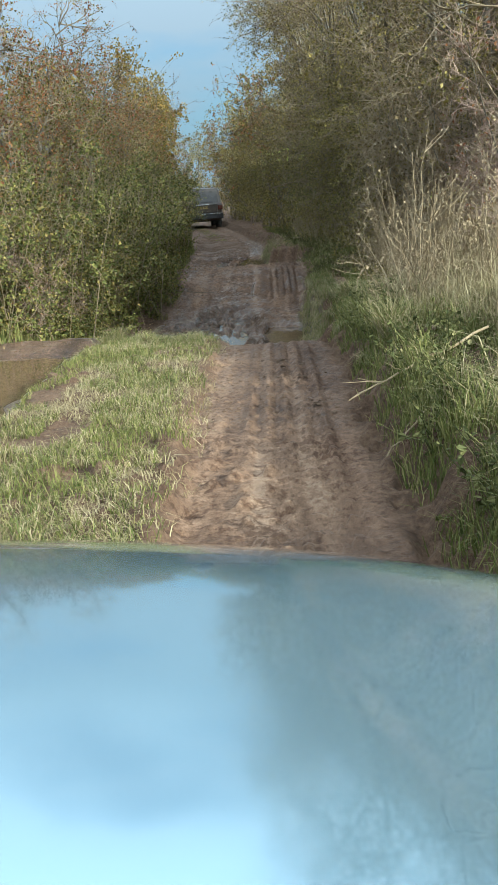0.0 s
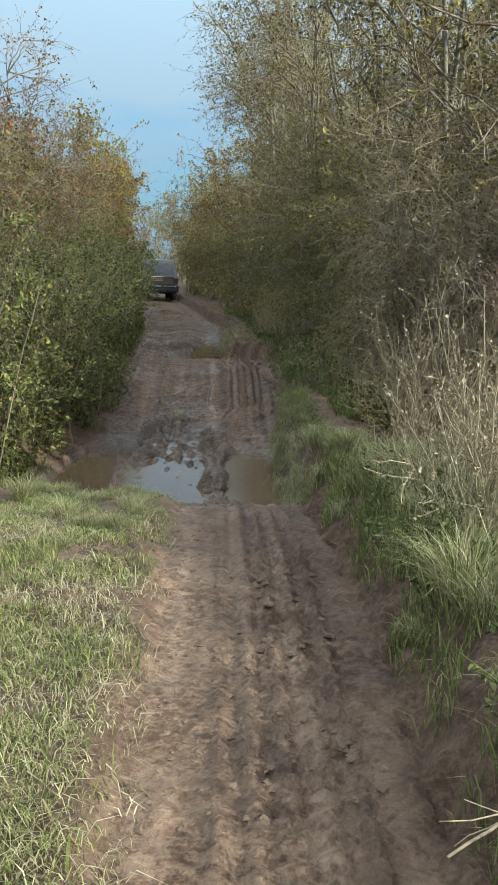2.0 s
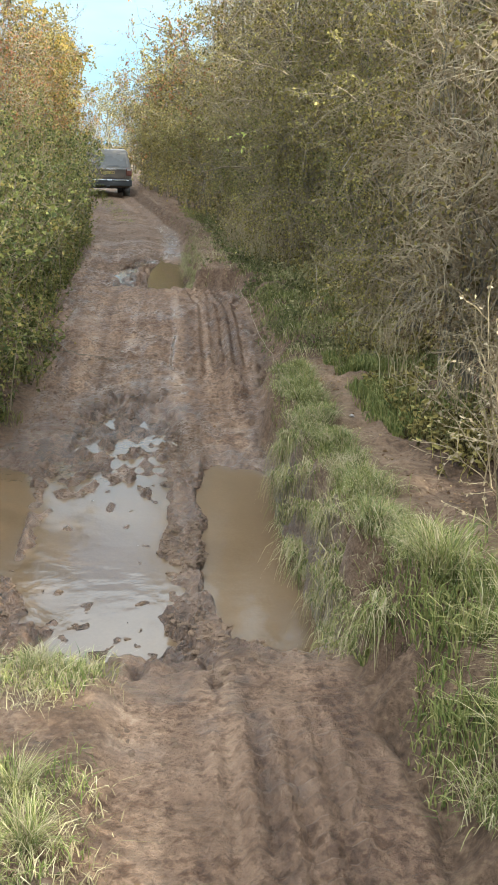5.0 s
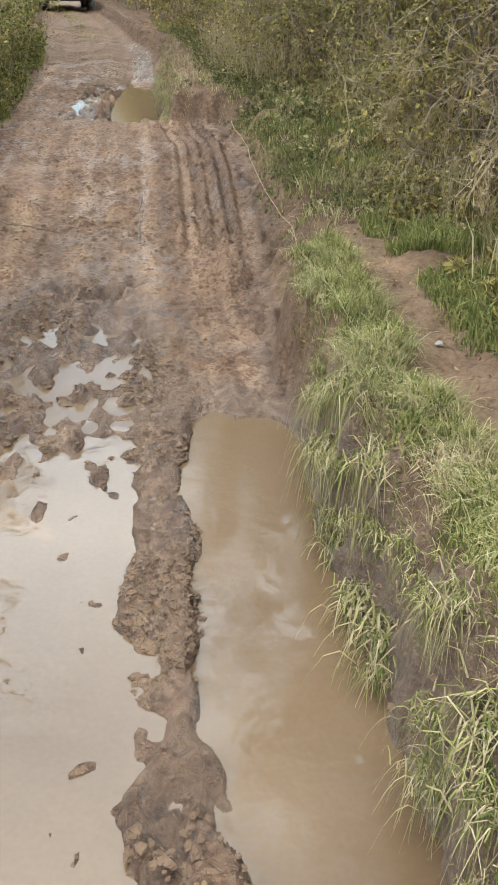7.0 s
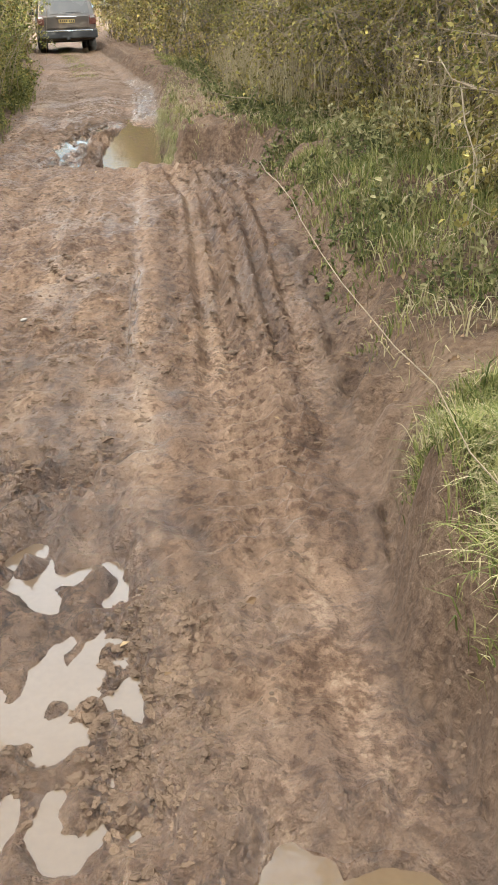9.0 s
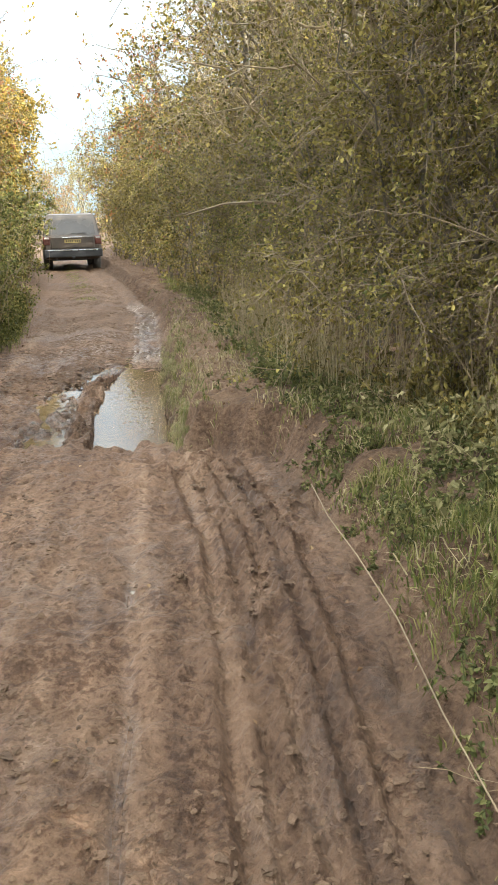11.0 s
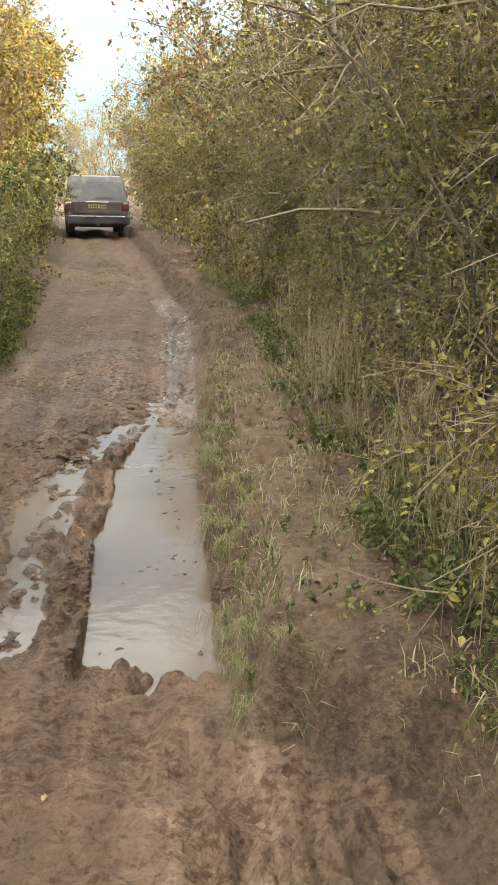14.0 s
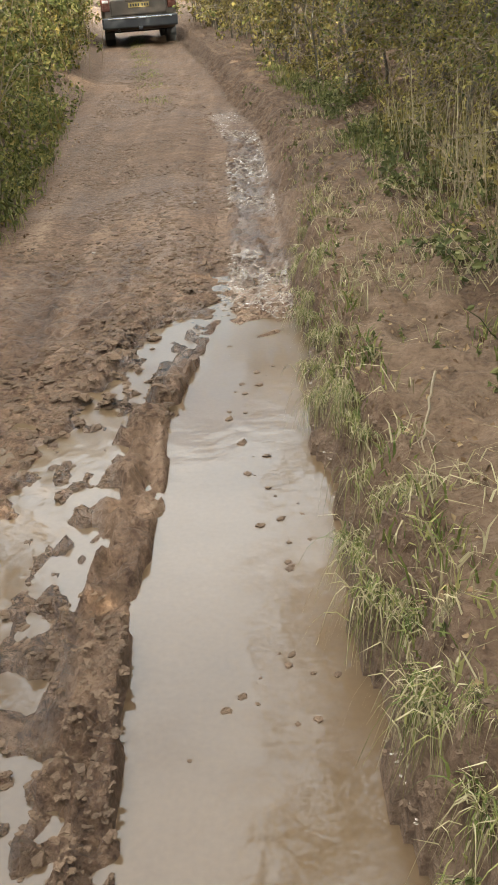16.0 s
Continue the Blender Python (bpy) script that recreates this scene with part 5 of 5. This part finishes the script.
def block(x0, x1, y0, y1, z0, z1, bevel=0.01, segments=2):
    bm = bmesh.new()
    bmesh.ops.create_cube(bm, size=1)
    bmesh.ops.scale(bm, vec=(x1 - x0, y1 - y0, z1 - z0), verts=bm.verts)
    bmesh.ops.translate(bm, vec=((x0 + x1) / 2, (y0 + y1) / 2, (z0 + z1) / 2), verts=bm.verts)
    if bevel:
        bmesh.ops.bevel(bm, geom=bm.edges[:], offset=bevel, segments=segments, affect="EDGES", profile=0.5)
    return bm


def loft(rings, closed_ends=True):
    """A skin over rings of equally many points."""
    bm = bmesh.new()
    rows = [[bm.verts.new(p) for p in ring] for ring in rings]
    n = len(rows[0])
    for a, b in zip(rows, rows[1:]):
        for i in range(n):
            bm.faces.new((a[i], a[(i + 1) % n], b[(i + 1) % n], b[i]))
    if closed_ends:
        bm.faces.new(rows[0])
        bm.faces.new(rows[-1][::-1])
    return bm


def spun(profile, steps_round=28):
    """A solid turned about the x axis from (x, radius) pairs."""
    bm = bmesh.new()
    rows = []
    for k in range(steps_round):
        a = 2 * math.pi * k / steps_round
        rows.append([bm.verts.new((x, r * math.cos(a), r * math.sin(a))) for x, r in profile])
    for k in range(steps_round):
        a, b = rows[k], rows[(k + 1) % steps_round]
        for i in range(len(profile) - 1):
            bm.faces.new((a[i], a[i + 1], b[i + 1], b[i]))
    return bm


DARK_PAINT = surface("dark_green_grey_paint", [(0, (0.035, 0.029, 0.022)), (0.5, (0.062, 0.048, 0.035)), (1, (0.13, 0.095, 0.063))], scale=3, rough=(0.4, 0.7), bump=0.05, metal=0.0, coat=0.15)
PALE_PAINT = surface("silver_blue_paint", [(0, (0.17, 0.255, 0.30)), (0.7, (0.19, 0.275, 0.32)), (1, (0.19, 0.27, 0.315))], scale=1.5, rough=(0.08, 0.13), bump=0.0, metal=0.7, coat=1.0)
RUBBER = surface("tyre_rubber", [(0, (0.014, 0.014, 0.014)), (0.7, (0.03, 0.027, 0.024)), (1, (0.10, 0.075, 0.05))], scale=5, rough=(0.7, 0.95), bump=0.4)
PLASTIC = surface("black_plastic", [(0, (0.016, 0.016, 0.017)), (0.8, (0.03, 0.029, 0.028)), (1, (0.075, 0.06, 0.045))], scale=4, rough=(0.45, 0.75), bump=0.15)
STEEL = surface("grey_alloy", [(0, (0.25, 0.25, 0.26)), (1, (0.4, 0.4, 0.41))], scale=5, rough=(0.3, 0.5), bump=0.1, metal=0.9)
SMOKED = surface("smoked_glass", [(0, (0.03, 0.026, 0.02)), (0.6, (0.06, 0.05, 0.038)), (1, (0.12, 0.095, 0.07))], scale=2, rough=(0.15, 0.45), bump=0, spec=0.3)
RED_LENS = surface("red_lens", [(0, (0.05, 0.014, 0.011)), (0.6, (0.09, 0.034, 0.025)), (1, (0.16, 0.10, 0.065))], scale=8, rough=(0.12, 0.2), bump=0, spec=0.6)
CLEAR_LENS = surface("clear_lens", [(0, (0.25, 0.24, 0.22)), (1, (0.36, 0.34, 0.31))], scale=8, rough=(0.1, 0.2), bump=0, spec=0.6)
YELLOW_PLATE = surface("yellow_plate", [(0, (0.24, 0.175, 0.05)), (0.7, (0.29, 0.21, 0.065)), (1, (0.18, 0.135, 0.065))], scale=9, rough=(0.4, 0.6), bump=0)
INK = surface("black_ink", [(0, (0.02, 0.02, 0.02)), (1, (0.03, 0.03, 0.03))], scale=5, rough=(0.5, 0.6), bump=0)
CHROME = surface("dull_chrome", [(0, (0.5, 0.5, 0.5)), (1, (0.6, 0.6, 0.6))], scale=5, rough=(0.15, 0.3), bump=0, metal=1.0)


def wheel(parent, x, y, radius=0.38, wide=0.26):
    w = part("wheel", spun([(-0.10, 0.05), (-0.10, 0.12), (0.10, 0.12), (0.10, 0.05), (-0.10, 0.05)]), STEEL, parent)
    w.location = (x, y, radius)
    h = wide / 2
    part("tyre", spun([(-h * 0.8, radius * 0.66), (-h, radius * 0.78), (-h * 0.94, radius * 0.95), (-h * 0.7, radius), (h * 0.7, radius), (h * 0.94, radius * 0.95), (h, radius * 0.78), (h * 0.8, radius * 0.66), (-h * 0.8, radius * 0.66)]), RUBBER, w, "mud-caked black tyre", True)
    side = 1 if x > 0 else -1
    part("rim", spun([(side * h * 0.45, 0.02), (side * h * 0.62, 0.10), (side * h * 0.40, radius * 0.50), (side * h * 0.78, radius * 0.66), (-side * h * 0.7, radius * 0.66), (-side * h * 0.7, 0.05)]), STEEL, w, "grey alloy rim", True)
    return w


def estate_car():
    """A large boxy off-road car, seen from behind. Its middle stands at the origin, nose along +y."""
    car = empty_thing("off_road_car")

    def ring(y, w, zb, zm, zt, tuck):
        return [(-w * 0.93, y, zb), (-w, y, zm - 0.18), (-w, y, zm + 0.1), (-w * tuck, y, zt), (w * tuck, y, zt), (w, y, zm + 0.1), (w, y, zm - 0.18), (w * 0.93, y, zb)]

    body = part("body", loft([
        ring(-2.32, 0.86, 0.48, 0.80, 1.06, 0.97), ring(-2.26, 0.93, 0.40, 0.80, 1.10, 0.965), ring(-1.9, 0.95, 0.36, 0.80, 1.12, 0.955), ring(-1.0, 0.955, 0.34, 0.80, 1.12, 0.955),
        ring(0.6, 0.955, 0.34, 0.80, 1.11, 0.955), ring(1.0, 0.95, 0.34, 0.78, 1.08, 0.95), ring(2.0, 0.93, 0.36, 0.76, 1.00, 0.93), ring(2.32, 0.88, 0.42, 0.72, 0.90, 0.92)]), DARK_PAINT, car, "mud-splashed dark green-grey bodywork")
    bev = body.modifiers.new("bevel", "BEVEL")
    bev.width, bev.segments, bev.limit_method = 0.015, 2, "ANGLE"
    cab = part("cabin", loft([
        [(-0.90, -2.28, 1.09), (-0.82, -2.02, 1.70), (-0.74, -1.95, 1.80), (0.74, -1.95, 1.80), (0.82, -2.02, 1.70), (0.90, -2.28, 1.09)],
        [(-0.91, -1.8, 1.10), (-0.80, -1.7, 1.73), (-0.70, -1.65, 1.83), (0.70, -1.65, 1.83), (0.80, -1.7, 1.73), (0.91, -1.8, 1.10)],
        [(-0.91, 0.1, 1.10), (-0.79, 0.1, 1.72), (-0.69, 0.1, 1.82), (0.69, 0.1, 1.82), (0.79, 0.1, 1.72), (0.91, 0.1, 1.10)],
        [(-0.90, 1.05, 1.08), (-0.76, 0.42, 1.66), (-0.66, 0.38, 1.75), (0.66, 0.38, 1.75), (0.76, 0.42, 1.66), (0.90, 1.05, 1.08)]]), DARK_PAINT, car, "dark painted cabin with pillars")
    cab.modifiers.new("bevel", "BEVEL").width = 0.012
    pane = loft([[(-0.76, -2.262, 1.16), (0.76, -2.262, 1.16), (0.76, -2.25, 1.16), (-0.76, -2.25, 1.16)], [(-0.70, -2.048, 1.66), (0.70, -2.048, 1.66), (0.70, -2.036, 1.66), (-0.70, -2.036, 1.66)]])
    rear = part("rear_window", pane, SMOKED, car, "smoked rear window")
    part("wiper", block(-0.02, 0.46, -2.275, -2.262, 1.20, 1.215, 0.003), PLASTIC, rear)
    for s in (-1, 1):
        q = [(s * 0.905, -1.72, 1.16), (s * 0.905, -0.72, 1.16), (s * 0.818, -0.72, 1.64), (s * 0.825, -1.58, 1.64)]
        part("side_window", loft([q, [(x - s * 0.02, y, z) for x, y, z in q]]), SMOKED, car)
        q = [(s * 0.905, -0.62, 1.16), (s * 0.905, 0.72, 1.15), (s * 0.80, 0.34, 1.62), (s * 0.818, -0.62, 1.64)]
        part("side_window", loft([q, [(x - s * 0.02, y, z) for x, y, z in q]]), SMOKED, car)
        lamp = part("tail_lamp", block(min(s * 0.72, s * 0.94), max(s * 0.72, s * 0.94), -2.345, -2.20, 0.84, 1.12, 0.02), RED_LENS, car, "red and clear tail lamp")
        part("reversing_lens", block(min(s * 0.75, s * 0.90), max(s * 0.75, s * 0.90), -2.352, -2.32, 1.035, 1.09, 0.006), CLEAR_LENS, lamp)
        mirror = part("wing_mirror", block(min(s * 0.93, s * 1.12), max(s * 0.93, s * 1.12), 0.58, 0.72, 1.14, 1.32, 0.03), PLASTIC, car)
        part("roof_rail", block(min(s * 0.66, s * 0.70), max(s * 0.66, s * 0.70), -1.6, 0.2, 1.835, 1.87, 0.01), PLASTIC, car)
        part("mud_flap", block(min(s * 0.68, s * 0.92), max(s * 0.68, s * 0.92), -1.86, -1.84, 0.18, 0.48, 0.004), PLASTIC, car)
    bumper = part("rear_bumper", block(-0.95, 0.95, -2.44, -2.18, 0.44, 0.70, 0.04, 3), PLASTIC, car, "muddy black rear bumper")
    part("bumper_strip", block(-0.80, 0.80, -2.452, -2.43, 0.655, 0.685, 0.004), CHROME, bumper)
    gate = part("tailgate", block(-0.70, 0.70, -2.352, -2.30, 0.74, 1.10, 0.02), DARK_PAINT, car)
    part("tailgate_handle", block(-0.32, 0.32, -2.375, -2.345, 1.055, 1.09, 0.008), CHROME, gate)
    plate = part("number_plate", block(-0.26, 0.26, -2.366, -2.348, 0.90, 1.01, 0.003), YELLOW_PLATE, car, "muddy yellow number plate with dark bars")
    for i in range(7):
        x = -0.21 + i * 0.064 + (0.03 if i > 3 else 0)
        part("plate_bar", block(x, x + 0.036, -2.369, -2.364, 0.925, 0.985, 0), INK, plate)
    part("exhaust", spun([(-0.03, 0.025), (-0.03, 0.035), (0.16, 0.035), (0.16, 0.025)], 14), STEEL, car).matrix_basis = pose(-0.55, -2.32, 0.40, 0, 0, 90)
    part("rear_axle", block(-0.7, 0.7, -1.5, -1.36, 0.31, 0.43, 0.04), PLASTIC, car)
    part("tow_bar", block(-0.05, 0.05, -2.52, -2.3, 0.40, 0.47, 0.012), PLASTIC, car)
    for x in (-0.79, 0.79):
        for y in (-1.43, 1.42):
            wheel(car, x, y)
    return car


lead = estate_car()
lead.matrix_basis = pose(-2.5, 41.5, float(height(np.array([-2.5]), np.array([41.5]))[0][0]) - 0.02, 0, 0, 7.5)
tagged(lead, "muddy dark green-grey off-road estate car on the lane", "car")


def bonnet_car():
    """The front of the pale car that stands at the lane's start: bonnet, wings, nose and wheels. Origin on the ground under the bonnet's front edge, nose along +y."""
    car = empty_thing("pale_car_front")
    half, k = 1.0, 161

    def sheet(y0, y1, n, lift, lo=-1.0, hi=1.0):
        rows = []
        for j in range(n):
            v = j / (n - 1)
            row_pts = []
            for i in range(k):
                u = lo + (hi - lo) * i / (k - 1)
                x = u * half
                y = y0 + (y1 - y0 * 1.0) * v - 0.17 * u * u * v**3
                z = 0.690 - 0.120 * v - 0.045 * v**6 - 0.035 * u * u - 0.05 * u**8
                fold = abs(u) - 0.41 - 0.60 * max(0.0, 0.7 - v) ** 2
                ramp_up = 0.013 * min(1.0, 3.5 * (1 - v)) / (1 + math.exp(max(-30.0, min(30.0, fold / 0.014))))
                row_pts.append((x, y, z + ramp_up + lift))
            rows.append(row_pts)
        return rows

    top, under = sheet(-1.16, 0.0, 28, 0.0), sheet(-1.16, 0.0, 28, -0.02)
    bm = bmesh.new()
    a = [[bm.verts.new(p) for p in r] for r in top]
    b = [[bm.verts.new(p) for p in r] for r in under]
    for j in range(27):
        for i in range(k - 1):
            bm.faces.new((a[j][i], a[j][i + 1], a[j + 1][i + 1], a[j + 1][i]))
            bm.faces.new((b[j][i], b[j + 1][i], b[j + 1][i + 1], b[j][i + 1]))
    for j in range(27):
        bm.faces.new((a[j][0], a[j + 1][0], b[j + 1][0], b[j][0]))
        bm.faces.new((a[j][-1], b[j][-1], b[j + 1][-1], a[j + 1][-1]))
    for i in range(k - 1):
        bm.faces.new((a[-1][i], a[-1][i + 1], b[-1][i + 1], b[-1][i]))
        bm.faces.new((a[0][i], b[0][i], b[0][i + 1], a[0][i + 1]))
    part("bonnet", bm, PALE_PAINT, car, "silver-blue glossy bonnet reflecting the sky", True)
    part("scuttle", block(-0.78, 0.78, -1.30, -1.17, 0.58, 0.70, 0.02), PLASTIC, car, "black plastic scuttle")
    for s in (-1, 1):
        rings = []
        for y, zt, w in ((-1.3, 0.58, 1.05), (-0.9, 0.54, 1.06), (-0.5, 0.48, 1.05), (-0.3, 0.42, 1.03), (-0.16, 0.34, 1.02)):
            rings.append([(s * 1.005, y - 0.02, zt), (s * (w - 0.03), y - 0.02, zt - 0.05), (s * w, y - 0.02, zt - 0.16), (s * w, y - 0.02, 0.16 if y > -0.25 or y < -1.2 else 0.42), (s * 0.89, y - 0.02, 0.16 if y > -0.25 or y < -1.2 else 0.42)])
        part("front_wing", loft(rings), PALE_PAINT, car, "silver-blue front wing", True)
        lamp = part("headlamp", block(min(s * 0.52, s * 0.82), max(s * 0.52, s * 0.82), -0.12, 0.03, 0.28, 0.44, 0.03), CLEAR_LENS, car)
        wheel(car, s * 0.78, -0.66, 0.36).location.z = 0.02
    part("grille", block(-0.50, 0.50, -0.10, 0.02, 0.26, 0.46, 0.02), PLASTIC, car, "black slatted grille")
    part("front_bumper", block(-0.88, 0.88, -0.16, 0.10, -0.05, 0.22, 0.05, 3), PALE_PAINT, car)
    return car


pale = bonnet_car()
pale.matrix_basis = pose(-0.11, -0.79, 0.462, 0.0, 3.0, 0.0)
tagged(pale, "silver-blue car front with glossy bonnet standing on the lane", "car")
